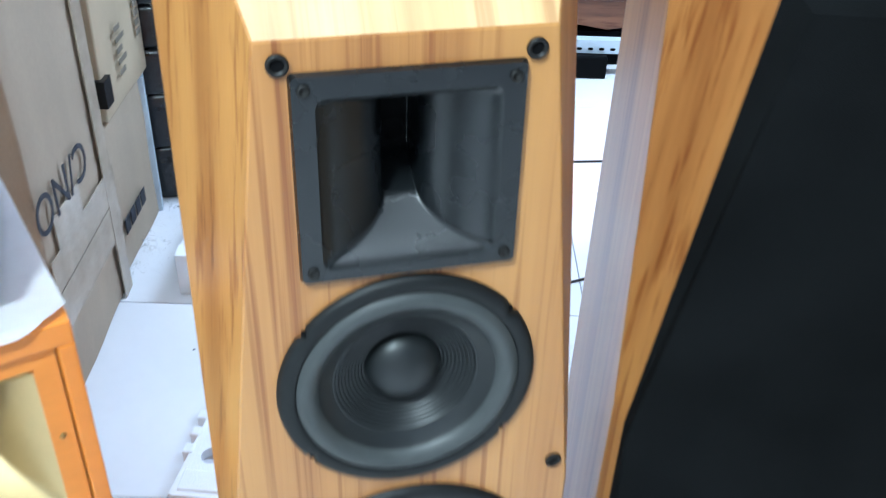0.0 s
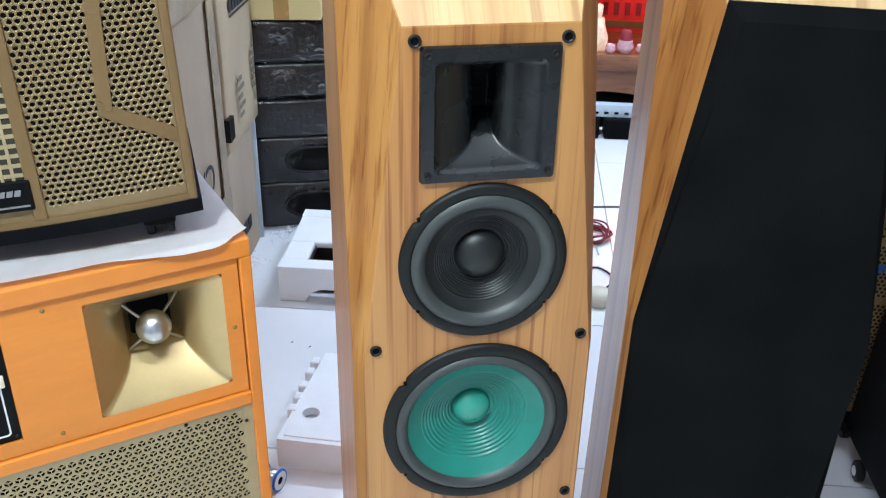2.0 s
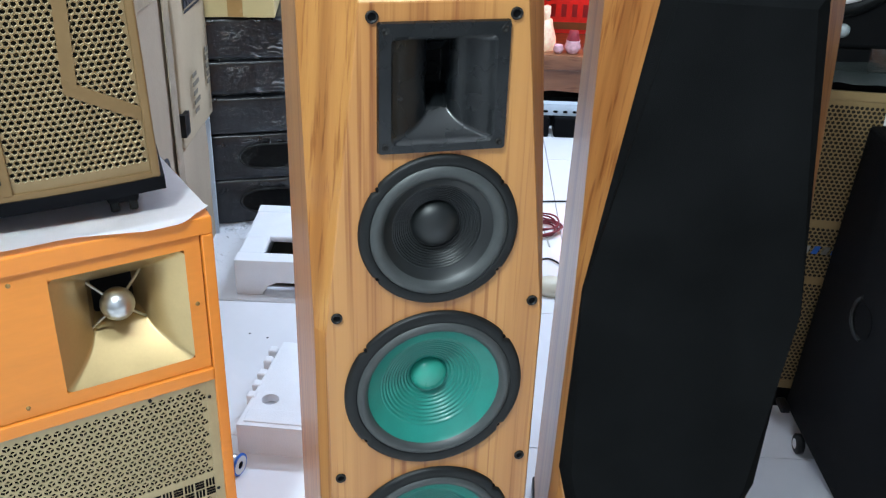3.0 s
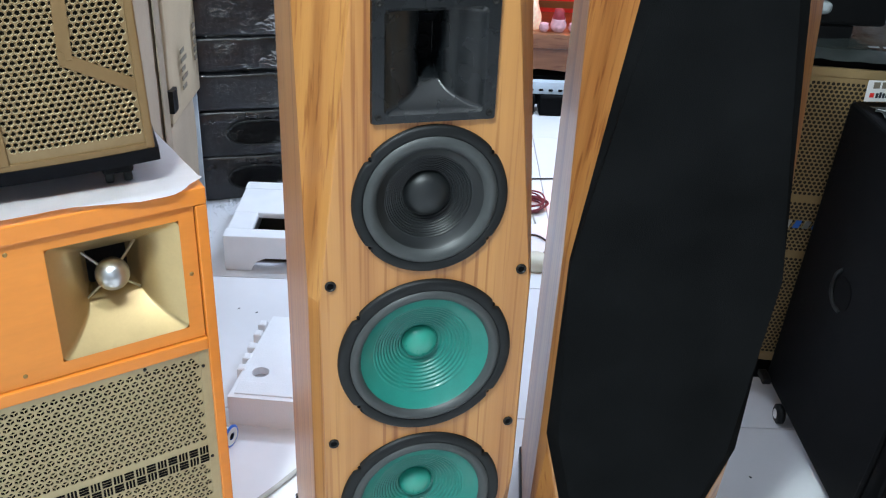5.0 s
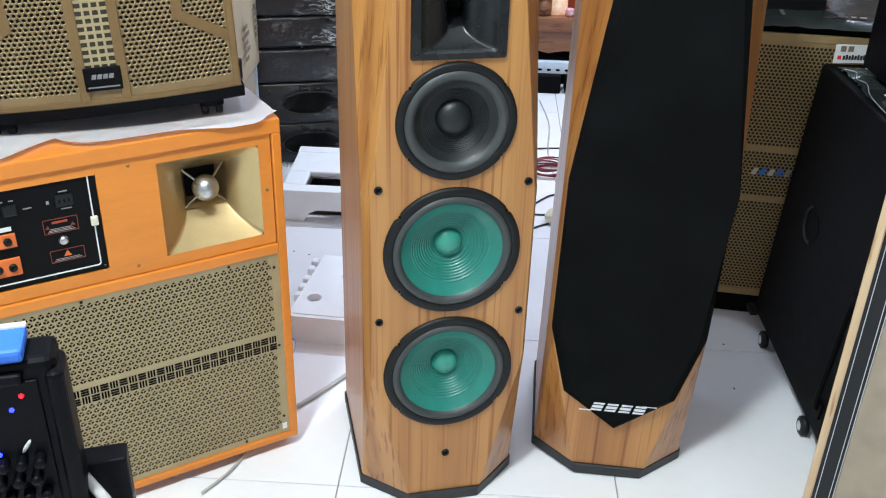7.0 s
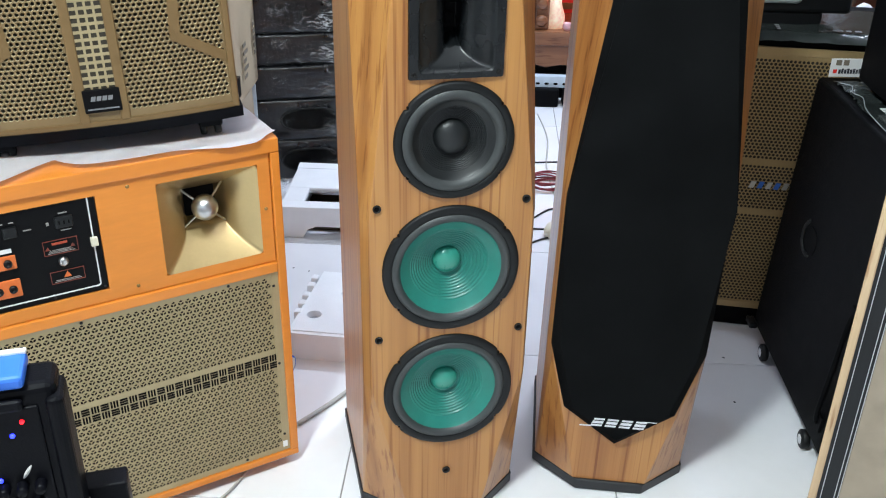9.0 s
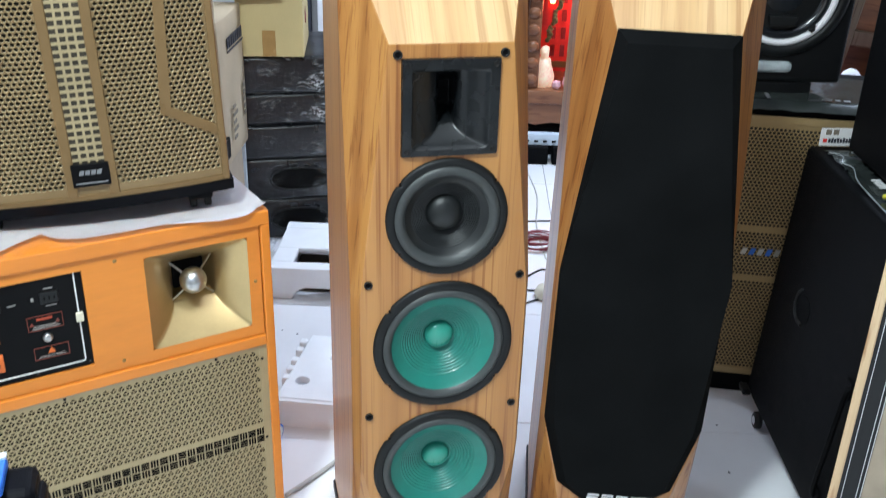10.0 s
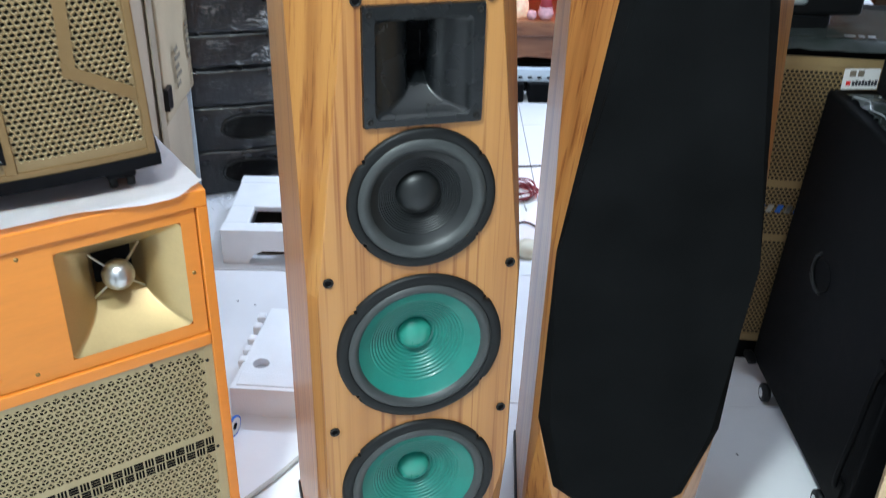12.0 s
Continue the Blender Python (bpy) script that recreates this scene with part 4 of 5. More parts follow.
part("seam", tube([(0.235, 0.01, 0.078), (0.255, 0.09, 0.0781), (0.30, 0.16, 0.078)], 0.0009, 5), GROUT, fo, "thin crack", True)
for i, y in enumerate((0.10, 0.145, 0.19, 0.245, 0.29)):
    part("notch", bx(-0.008, 0.014, y, y + 0.026, 0.05, 0.081, 0.005), FOAM, fo)

# loose clear sheet fallen between the cartons and the tray
LOOSE = film("loose_clear_sheet", 1.0)
bm = bmesh.new()
N1, N2 = 26, 44
g = [[bm.verts.new((-0.425 + 0.155 * i / N1 + 0.11 * j / N2 - 0.03, 1.44 + 0.36 * j / N2, 0.004 + 0.075 * abs(noise.noise(Vector((i * 0.16 + j * 0.07, j * 0.09, 7)))) + 0.02 * abs(noise.noise(Vector((i * 0.4, j * 0.3, 2)))))) for i in range(N1 + 1)] for j in range(N2 + 1)]
for j in range(N2):
    for i in range(N1):
        bm.faces.new((g[j][i], g[j][i + 1], g[j + 1][i + 1], g[j + 1][i]))
solid("plastic_sheet", bm, LOOSE, "crumpled clear plastic sheet lying on the tiles", "packaging", smooth=True)

FF = pose(-0.262, 1.372, 0, 0, 0, -15)
ff = thing("polystyrene_tray", FF, "white polystyrene moulded tray with a slot and an arched skirt", "packaging")
bm = bmesh.new()
h = 0.112
prism([(0, 0), (0.075, 0), (0.092, 0.034), (0.12, 0.046), (0.30, 0.046), (0.32, 0.034), (0.34, 0), (0.42, 0), (0.42, h), (0, h)], 0, 0.05, bm=bm, bev=0.003)
prism([(0, 0), (0.075, 0), (0.092, 0.034), (0.12, 0.046), (0.30, 0.046), (0.32, 0.034), (0.34, 0), (0.42, 0), (0.42, h), (0, h)], 0.33, 0.38, bm=bm, bev=0.003)
part("skirt", bm, FOAM, ff)
bm = bmesh.new()
for q in ((0, 0.42, 0.16, 0.33), (0, 0.075, 0.05, 0.16), (0.20, 0.42, 0.05, 0.16)):
    bx(q[0], q[1], q[2] - 0.002, q[3] + 0.002, h - 0.020, h, 0.006, 2, bm)
part("top", bm, FOAM, ff)
part("side_wall", bx(0.0, 0.045, 0.05, 0.33, 0.0, h - 0.02), FOAM, ff)
part("side_wall", bx(0.375, 0.42, 0.05, 0.33, 0.0, h - 0.02), FOAM, ff)
# dark sheet inside the white tray paints the shade in its slot
part("slot_shade", bx(0.05, 0.37, 0.055, 0.325, 0.004, 0.012), BEHIND, ff, "dark sheet that paints the slot's shade")

# ---- cartons and the wrapped stack behind ----


def carton(m, sx, sy, sz, material, label, marks=()):
    c = thing("carton", m, label, "box", "stacked cartons")
    bm = bx(0, sx, 0, sy, 0, sz, 0.006, 2)
    bmesh.ops.subdivide_edges(bm, edges=[e for e in bm.edges if e.calc_length() > 0.1], cuts=6, use_grid_fill=True)
    for v in bm.verts:
        k = noise.noise_vector(v.co * 5 + Vector((sx * 9, sz * 7, 0)))
        v.co += 0.006 * k
    part("box", bm, material, c, "", True)
    return c


# carton local x runs along the visible side, away from the front; y to the left
def side_pose(x, y, z, a):
    return pose(x, y, z, 0, 0, a)


ca = carton(side_pose(-0.472, 1.047, 0, 77), 0.411, 0.5, 1.0, CARDBOARD, "big brown carton with black marking and clear tape, on the floor")
for t0, t1, z0, z1, lift in ((0.001, 0.411, 0.16, 0.25, 0), (0.001, 0.411, 0.255, 0.33, 0.0006), (0.345, 0.40, 0.0, 0.98, 0.0012), (0.05, 0.20, 0.33, 0.40, 0.0012), (0.001, 0.411, 0.86, 0.95, 0.0006)):
    part("tape", bx(t0, t1, -0.0078 - lift, -0.0065, z0, z1), TAPE, ca, "glossy clear tape")
tx = bpy.data.curves.new("marking", "FONT")
tx.body, tx.size, tx.extrude = "C/NO", 0.115, 0.0006
to = new("marking_text", tx)
deps = bpy.context.evaluated_depsgraph_get()
me = bpy.data.meshes.new_from_object(to.evaluated_get(deps))
bpy.data.objects.remove(to)
me.materials.append(INK)
mk = new("marking", me)
mk.parent = ca
mk.matrix_local = pose(0.27, -0.0105, 0.47, 90, 180, 0)
mk["label"] = "black printed carton marking"

cb = carton(side_pose(-0.392, 1.462, 0, 76), 0.36, 0.5, 0.395, CARDBOARD, "brown carton with black print standing on the floor")
for i in range(4):
    part("print", bx(0.05 + 0.045 * i, 0.085 + 0.045 * i, -0.0085, -0.0065, 0.10, 0.14), INK, cb)
cc = carton(side_pose(-0.368, 1.508, 0.40, 76), 0.335, 0.5, 0.475, CARD_PALE, "pale brown carton with grey printed rows, upper in the stack")
for i in range(7):
    part("print", bx(0.085 + 0.030 * i, 0.108 + 0.030 * i, -0.0085, -0.0065, 0.375, 0.41), INK, cc)
part("print_line", bx(0.085, 0.30, -0.0085, -0.0065, 0.362, 0.368), INK, cc)
GREY_INK = mat("grey_ink", (0.20, 0.17, 0.13), 0.8)
for i in range(5):
    part("print", bx(0.11, 0.15 + 0.02 * (i % 2), -0.0085, -0.0065, 0.07 + 0.026 * i, 0.082 + 0.026 * i), GREY_INK, cc)
    part("print", bx(0.265, 0.295, -0.0085, -0.0065, 0.11 + 0.024 * i, 0.125 + 0.024 * i), GREY_INK, cc)
part("strap", bx(-0.012, 0.035, -0.0095, 0.02, 0.04, 0.105, 0.001), PLASTIC, cc, "black plastic strap end")

solid("metal_post", bx(-0.018, 0.018, -0.018, 0.018, 0, 0.395, 0.002), RAIL_BLUE, "short pale blue steel post under a carton", "post", pose(-0.318, 1.80, 0))

heights = [(0.0, 0.155), (0.157, 0.314), (0.317, 0.440), (0.443, 0.553), (0.556, 0.685)]
for i, (z0, z1) in enumerate(heights):
    s = thing("stage_monitor", pose(-0.268 + 0.006 * (i % 2), 1.85 - 0.004 * (i % 3), z0), "black plastic speaker wrapped in clear film, in a stack", "speaker", "stack of wrapped speakers")
    hgt = z1 - z0
    bm = bx(-0.07, 0.30, 0, 0.42, 0, hgt, 0.012, 3)
    bmesh.ops.subdivide_edges(bm, edges=[e for e in bm.edges if e.calc_length() > 0.08], cuts=5, use_grid_fill=True)
    for v in bm.verts:
        v.co += 0.004 * noise.noise_vector(v.co * 9 + Vector((0, 0, 3 * i)))
    part("body", bm, FILM, s, "", True)
    if i < 2:
        pts = [(0.15 + 0.105 * math.copysign(abs(math.cos(radians(a))) ** 0.7, math.cos(radians(a))), hgt * 0.52 + 0.042 * math.sin(radians(a))) for a in range(0, 360, 12)]
        part("recess", prism(pts, -0.007, 0.004), HOLE, s, "dark oval recess")
        bm = tube([(x, -0.007, z) for x, z in pts + pts[:1]], 0.004, 6)
        part("recess_rim", bm, PLASTIC, s, "", True)
    bm = bmesh.new()
    nu, nv = 30, 12
    g = [[bm.verts.new((-0.004 + 0.308 * a / nu, -0.010 - 0.010 * abs(noise.noise(Vector((a * 0.35 + 5 * i, b * 0.8, 1.0)))), 0.004 + (hgt - 0.008) * b / nv)) for a in range(nu + 1)] for b in range(nv + 1)]
    for b in range(nv):
        for a in range(nu):
            bm.faces.new((g[b][a], g[b][a + 1], g[b + 1][a + 1], g[b + 1][a]))
    part("wrapping_film", bm, WRAP_GLINT if i >= 3 else WRAP, s, "crumpled clear film", True)

yb_ = thing("carton", pose(-0.306, 1.84, 0.692, 0, 0, -8), "yellowish carton with brown tape, on the wrapped stack", "box", "stacked cartons")
YEL = mat("yellowish_cardboard", (0.62, 0.50, 0.25), 0.75, vary=0.06, scale=8, fine=200, bump=0.2)
part("box", bx(0, 0.225, 0, 0.32, 0, 0.20, 0.004), YEL, yb_)
part("tape", bx(0.085, 0.13, -0.002, 0.002, 0.003, 0.09), TAPE_BROWN, yb_, "strip of brown tape")
part("flower_print", prism([(0.015 * math.cos(a) * (1 + 0.5 * math.cos(5 * a)), 0.02 * math.sin(a) * (1 + 0.5 * math.cos(5 * a))) for a in [2 * math.pi * i / 40 for i in range(40)]], -0.001, 0.001, m=pose(0.2262, 0.12, 0.12, 0, 0, 90)), RED_DULL, yb_, "red printed emblem")
yc = thing("carton", pose(-0.345, 1.80, 0.895, 0, 0, -6), "pale carton with printed grid, top of the stack", "box", "stacked cartons")
part("box", bx(0, 0.185, 0, 0.25, 0, 0.22, 0.004), CARD_PALE, yc)
for i in range(4):
    for j in range(2):
        part("print", bx(0.02 + 0.024 * i, 0.037 + 0.024 * i, -0.001, 0.001, 0.03 + 0.024 * j, 0.046 + 0.024 * j), GREY_INK, yc)
for i in range(3):
    part("print", bx(0.1845, 0.186, 0.05 + 0.05 * i, 0.08 + 0.05 * i, 0.02, 0.10), GREY_INK, yc)

orn = bmesh.new()
for k in range(7):
    put(orn, lathe([(0.0, -0.008), (0.009, -0.003), (0.009, 0.004), (0.0, 0.010)], 8), pose(0.03 * math.sin(k * 2.1), 0.012 * math.cos(k * 1.7), 0.012 + 0.007 * (k % 4), 20 * k, 35 * k, 0))
ORN = mat("orange_red_plastic", (0.75, 0.16, 0.05), 0.4, vary=0.4, scale=80)
solid("ornament", orn, ORN, "small orange and red plastic ornament on the carton", "ornament", pose(-0.13, 1.93, 0.896), smooth=True)

# ---- low altar with its lamps, behind the towers ----
AL = pose(1.30, 2.52, 0, 0, 0, -15)
al = thing("altar", AL, "small carved brown wooden floor altar with red lit niche", "altar")
part("table", bx(-0.34, 0.34, 0, 0.45, 0.26, 0.325, 0.006), ALTAR_WOOD, al)
bm = prism([(-0.33, 0.27), (-0.33, 0.17), (-0.27, 0.155), (-0.20, 0.175), (-0.10, 0.165), (0.0, 0.148), (0.10, 0.165), (0.20, 0.175), (0.27, 0.155), (0.33, 0.17), (0.33, 0.27)], 0.012, 0.04, bev=0.004)
part("apron", bm, ALTAR_WOOD, al, "carved apron")
part("lintel", bx(-0.34, 0.34, 0.02, 0.42, 0.80, 0.92, 0.01), ALTAR_WOOD, al)
for x in (-0.33, 0.27):
    part("column", bx(x, x + 0.06, 0.03, 0.09, 0.325, 0.80, 0.008), ALTAR_WOOD, al)
    for k in range(6):
        c = part("carving", lathe([(0, 0), (0.02, 0.004), (0.028, 0.012), (0.018, 0.02), (0, 0.022)], 14), ALTAR_WOOD, al, "", True)
        c.matrix_local = pose(x + 0.025, 0.032, 0.37 + 0.075 * k)
part("side_wall", bx(-0.34, -0.325, 0.06, 0.42, 0.325, 0.80), ALTAR_WOOD, al)
part("side_wall", bx(0.325, 0.34, 0.06, 0.42, 0.325, 0.80), ALTAR_WOOD, al)
part("back_panel", bx(-0.325, 0.325, 0.38, 0.40, 0.325, 0.80), RED_GLOW, al, "red panel with lamplight as its own faint glow, gold characters as bars")
for i in range(9):
    for j in range(4):
        part("writing_bar", bx(-0.20 + 0.048 * i, -0.178 + 0.048 * i, 0.374, 0.381, 0.40 + 0.085 * j, 0.455 + 0.085 * j), RED_DULL, al)
part("gold_band", bx(-0.325, 0.325, 0.372, 0.381, 0.345, 0.375), BRONZE_SOLID, al, "gold band")
part("lamp_rail", bx(-0.28, 0.28, 0.33, 0.35, 0.735, 0.745), RED_GLOW, al, "red lamp rail")
part("under_shelf", bx(-0.33, 0.33, 0.05, 0.40, 0.0, 0.13), BLACK_BOX, al)


def statuette(x, y, s):
    prof = [(0.045, 0), (0.05, 0.01), (0.046, 0.05), (0.034, 0.09), (0.026, 0.115), (0.013, 0.122), (0.019, 0.135), (0.021, 0.148), (0.015, 0.163), (0, 0.168)]
    bm = lathe([(r * s, h * s) for r, h in prof], 24, pose(0, 0, 0, -90))
    for v in bm.verts:
        v.co += 0.012 * noise.noise_vector(v.co * 26) + 0.005 * noise.noise_vector(v.co * 70)
        v.co.z = max(0, v.co.z)
    return solid("statuette", bm, GLOW_SOFT, "small pale seated statuette with lamplight as its own glow", "statue", AL @ pose(x, y, 0.325), smooth=True)


GARLAND = mat("gold_green_garland", (0.20, 0.19, 0.08), 0.5, vary=0.5, scale=90, bump=0.8, fine=120)
bm = bmesh.new()
for k in range(26):
    t = k / 25
    c = Vector((-0.155 - 0.075 * t, 0.20, 0.77 - 0.26 * t)) + 0.010 * noise.noise_vector(Vector((k * 0.9, 0, 0)))
    lathe([(0.004, 0), (0.012, 0.006), (0.011, 0.014), (0, 0.019)], 8, Matrix.Translation(c) @ pose(0, 0, 0, -40 + 30 * math.sin(k * 2.1), 0, 50 * k), bm)
part("garland", bm, GARLAND, al, "gold and green garland", True)
part("pennant", prism([(-0.262, 0.56), (-0.232, 0.56), (-0.238, 0.70), (-0.245, 0.75), (-0.252, 0.70)], 0.23, 0.238), RED_GLOW, al, "narrow red pennant")
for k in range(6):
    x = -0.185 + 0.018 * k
    part("tassel", tube([(x, 0.33, 0.735), (x + 0.004, 0.328, 0.71), (x, 0.327, 0.69)], 0.0045, 6), RED_GLOW, al, "red tassel", True)

amp = thing("amplifier", AL @ pose(0, 0, 0.92), "black amplifier lying on the altar's roof", "amplifier")
part("case", bx(-0.36, 0.20, 0.03, 0.40, 0.012, 0.15, 0.008), BLACK_BOX, amp)
for x in (-0.32, 0.15):
    part("foot", bx(x, x + 0.03, 0.05, 0.08, 0, 0.014, 0.003), PLASTIC, amp)
blind = thing("slatted_panel", AL @ pose(0.36, 0.42, 0), "dark brown slatted wooden panel standing behind the altar", "panel")
part("board", bx(0, 0.75, 0.012, 0.03, 0, 1.45, 0.002), ALTAR_WOOD, blind)
for k in range(20):
    part("slat", bx(0.0, 0.75, 0, 0.013, 0.70 + 0.036 * k, 0.728 + 0.036 * k, 0.003), ALTAR_WOOD, blind)
statuette(-0.245, 0.10, 1.08)
statuette(0.16, 0.12, 1.2)


def pot(x, y, r, h, material, label, lid=True):
    p = thing("offering_pot", AL @ pose(x, y, 0.325), label, "pot", "altar pots")
    part("bowl", lathe([(r * 0.6, 0), (r * 0.95, h * 0.3), (r, h * 0.55), (r * 0.8, h * 0.85), (r * 0.85, h), (r * 0.7, h), (r * 0.65, h * 0.85), (0, h * 0.6)], 28, pose(0, 0, 0, -90)), material, p, "", True)
    if lid:
        part("lid", lathe([(r * 0.8, h), (r * 0.7, h * 1.25), (r * 0.55, h * 1.7), (0, h * 1.75)], 20, pose(0, 0, 0, -90)), RED_DULL, p, "dark red lid", True)


pot(-0.125, 0.05, 0.035, 0.055, PORCELAIN, "pink porcelain incense pot with red lid")
pot(-0.185, 0.04, 0.022, 0.035, PORCELAIN, "small pink porcelain cup", False)
pot(-0.06, 0.05, 0.022, 0.035, PORCELAIN, "small pink porcelain cup", False)
for x, z in ((-0.205, 0.66), (-0.02, 0.66), (0.14, 0.62)):
    c = solid("altar_lamp", lathe([(0.012, 0), (0.016, 0.02), (0.013, 0.045), (0, 0.06)], 14, pose(0, 0, 0, -90)), FLAME, "glowing orange candle lamp", "lamp", AL @ pose(x, 0.355, z), group="altar lamps", smooth=True)
lt = bpy.data.lights.new("altar_glow", "POINT")
lt.energy, lt.color, lt.shadow_soft_size = 2.5, (1.0, 0.25, 0.12), 0.04
new("altar_glow", lt).matrix_world = AL @ pose(-0.02, 0.26, 0.66)

rl = thing("slotted_rail", AL @ pose(0, -0.06, 0), "pale blue slotted steel shelf rail before the altar", "shelf")
part("rail", bx(-0.5, 0.5, -0.002, 0.002, 0.085, 0.135), RAIL_BLUE, rl)
part("flange", bx(-0.5, 0.5, 0.002, 0.04, 0.131, 0.135), RAIL_BLUE, rl)
for i in range(24):
    part("hole", prism(rounded(-0.482 + 0.041 * i, -0.462 + 0.041 * i, 0.097, 0.107, 0.005, 3), -0.0035, 0.0), HOLE, rl)
for x, h in ((-0.385, 1.4), (0.47, 0.4)):
    up = part("upright", bx(x, x + 0.035, -0.001, 0.03, 0, h), RAIL_BLUE, rl)
    for k in range(int(h / 0.045)):
        part("hole", bx(x + 0.012, x + 0.023, -0.003, 0.0, 0.02 + 0.045 * k, 0.042 + 0.045 * k), HOLE, up)
for x0, x1 in ((-0.36, -0.21), (-0.19, 0.0)):
    solid("black_case", bx(x0, x1, 0, 0.10, 0, 0.085, 0.008), BLACK_BOX, "small black plastic case on the floor", "case", AL @ pose(0, -0.10, 0))

# cables on the floor between the towers
coil = thing("wire_coil", pose(0.745, 1.62, 0), "coil of dark red speaker wire on the tiles", "cable")
for k in range(7):
    r = 0.055 + 0.006 * (k % 4)
    part("turn", tube([(r * math.cos(a) + 0.004 * math.sin(3 * a + k), r * math.sin(a) * 0.9, 0.006 + 0.005 * k + 0.003 * math.sin(2 * a + k)) for a in [2 * math.pi * i / 14 for i in range(15)]], 0.0032, 6), CABLE_RED, coil, "", True)
for pts, mt, lab in (
    ([(0.55, 1.92, 0.004), (0.70, 1.86, 0.004), (0.85, 1.84, 0.004), (1.1, 1.80, 0.004)], CABLE_BLACK, "thin black cable lying on the tiles"),
    ([(0.60, 1.35, 0.004), (0.70, 1.42, 0.004), (0.73, 1.34, 0.006), (0.66, 1.27, 0.004), (0.58, 1.28, 0.004)], CABLE_BLACK, "looped black cable on the tiles"),
    ([(0.52, 1.16, 0.004), (0.60, 1.20, 0.004), (0.75, 1.23, 0.004)], CABLE_BLACK, "short black cable on the tiles"),
    ([(0.95, 2.4, 0.003), (0.90, 2.1, 0.003), (0.80, 1.8, 0.003), (0.74, 1.5, 0.003)], CABLE_GREY, "thin grey wire on the tiles"),
    ([(-0.28, 0.36, 0.007), (-0.18, 0.44, 0.007), (-0.08, 0.54, 0.007), (0.05, 0.72, 0.007)], CABLE_GREY, "grey mains cable across the tiles"),
    ([(-0.50, 0.10, 0.006), (-0.44, 0.16, 0.006), (-0.40, 0.24, 0.006), (-0.42, 0.33, 0.006)], CABLE_GREY, "grey cable at the cabinet's foot"),
):
    solid("cable", tube(pts, 0.0055 if "mains" in lab else 0.0032, 6), mt, lab, "cable", smooth=True)
solid("cable_packet", lathe([(0.0, 0), (0.035, 0.0), (0.04, 0.02), (0.03, 0.04), (0, 0.045)], 18, pose(0, 0, 0, -90)), IVORY, "small yellowish plastic packet on the tiles", "packaging", pose(0.645, 1.22, 0.0), smooth=True)
SP = pose(-0.300, 0.592, 0.026, 0, 0, 55)
rl2 = thing("wire_spool", SP, "small blue spool of silvery wire lying on the tiles", "spool")
for y in (-0.020, 0.020):
    o = part("flange", lathe([(0.008, -0.002), (0.0255, -0.002), (0.026, 0.0), (0.0255, 0.002), (0.008, 0.002), (0.008, -0.002)], 28), BLUE, rl2, "blue flange", True)
    o.matrix_local = pose(0, y, 0)
part("winding", lathe([(0.010, -0.018), (0.020, -0.018), (0.020, 0.018), (0.010, 0.018)], 24), STEEL, rl2, "silvery wire winding", True)
for y in (-0.0225, 0.0225):
    o = part("paper_disc", lathe([(0.009, -0.0004), (0.021, -0.0004), (0.021, 0.0004), (0.009, 0.0004)], 24), PAPER, rl2, "white paper disc")
    o.matrix_local = pose(0, y, 0)
part("hub", lathe([(0.0, -0.022), (0.009, -0.022), (0.009, 0.022), (0.0, 0.022)], 16), HOLE, rl2, "dark hub", True)


# ---- right-hand group: bronze column, subwoofer, black cabinets ----
GM = pose(1.05, 0.553, 0, 0, 0, -22)
gs = thing("column_speaker", GM, "bronze grilled column speaker with black ends on the floor", "speaker")
part("cabinet", bx(-0.22, 0.22, 0.006, 0.36, 0.0, 0.84, 0.008), BLACK_BOX, gs, "black cabinet")
me = perforated(-0.205, 0.205, 0.075, 0.80, 0.0102, 0.0043, -0.004, 0.002, lambda u, v: abs(u) > 0.198 or v < 0.088 or v > 0.778 or abs(v - 0.503) < 0.010 or abs(v - 0.365) < 0.010)
sheet_part("perforated_front", me, BRONZE_DARK, gs, "dark bronze perforated steel grille")
part("grille_backing", bx(-0.205, 0.205, 0.0, 0.0065, 0.07, 0.80), BEHIND, gs)
for z0, z1 in ((0.788, 0.808), (0.066, 0.086)):
    part("grille_edge", bx(-0.212, 0.212, -0.0062, 0.001, z0, z1, 0.001), BRONZE_DARK, gs, "folded bronze edge of the grille")
for i in range(8):
    x = -0.115 + 0.021 * i
    part("badge_bar", prism([(x, 0.432), (x + 0.012, 0.432), (x + 0.018, 0.450), (x + 0.006, 0.450)], -0.009, -0.004), STEEL if i % 2 == 0 else BLUE, gs, "small slanted badge bar")

SM = pose(1.000, 0.614, 0.840, 0, 0, -14)
sb = thing("subwoofer", SM, "black subwoofer with a white ringed driver on the bronze column", "speaker")
part("cabinet", bx(-0.20, 0.145, 0.03, 0.34, 0.035, 0.46, 0.012, 3), PLASTIC, sb)
part("stand", bx(-0.16, 0.08, 0.04, 0.28, 0.0, 0.037, 0.006), PLASTIC, sb)
SUB_CONE = mat("glossy_grey_cone", (0.012, 0.014, 0.017), 0.22, vary=0.1, scale=25, coat=0.2)
DISPLAY = mat("pale_display_plastic", (0.42, 0.47, 0.49), 0.18, vary=0.25, scale=40, coat=0.3)
bm = lathe([(0.150, -0.004), (0.155, 0.006), (0.145, 0.016), (0.128, 0.018), (0.126, 0.008)], 64)
o = part("bezel", bm, RIM, sb, "thick black bezel", True)
o.matrix_local = pose(-0.028, 0.03, 0.255)
o2 = part("light_ring", lathe([(0.127, 0.006), (0.125, 0.014), (0.113, 0.015), (0.111, 0.006)], 64), WHITE_RING, o, "white ring", True)
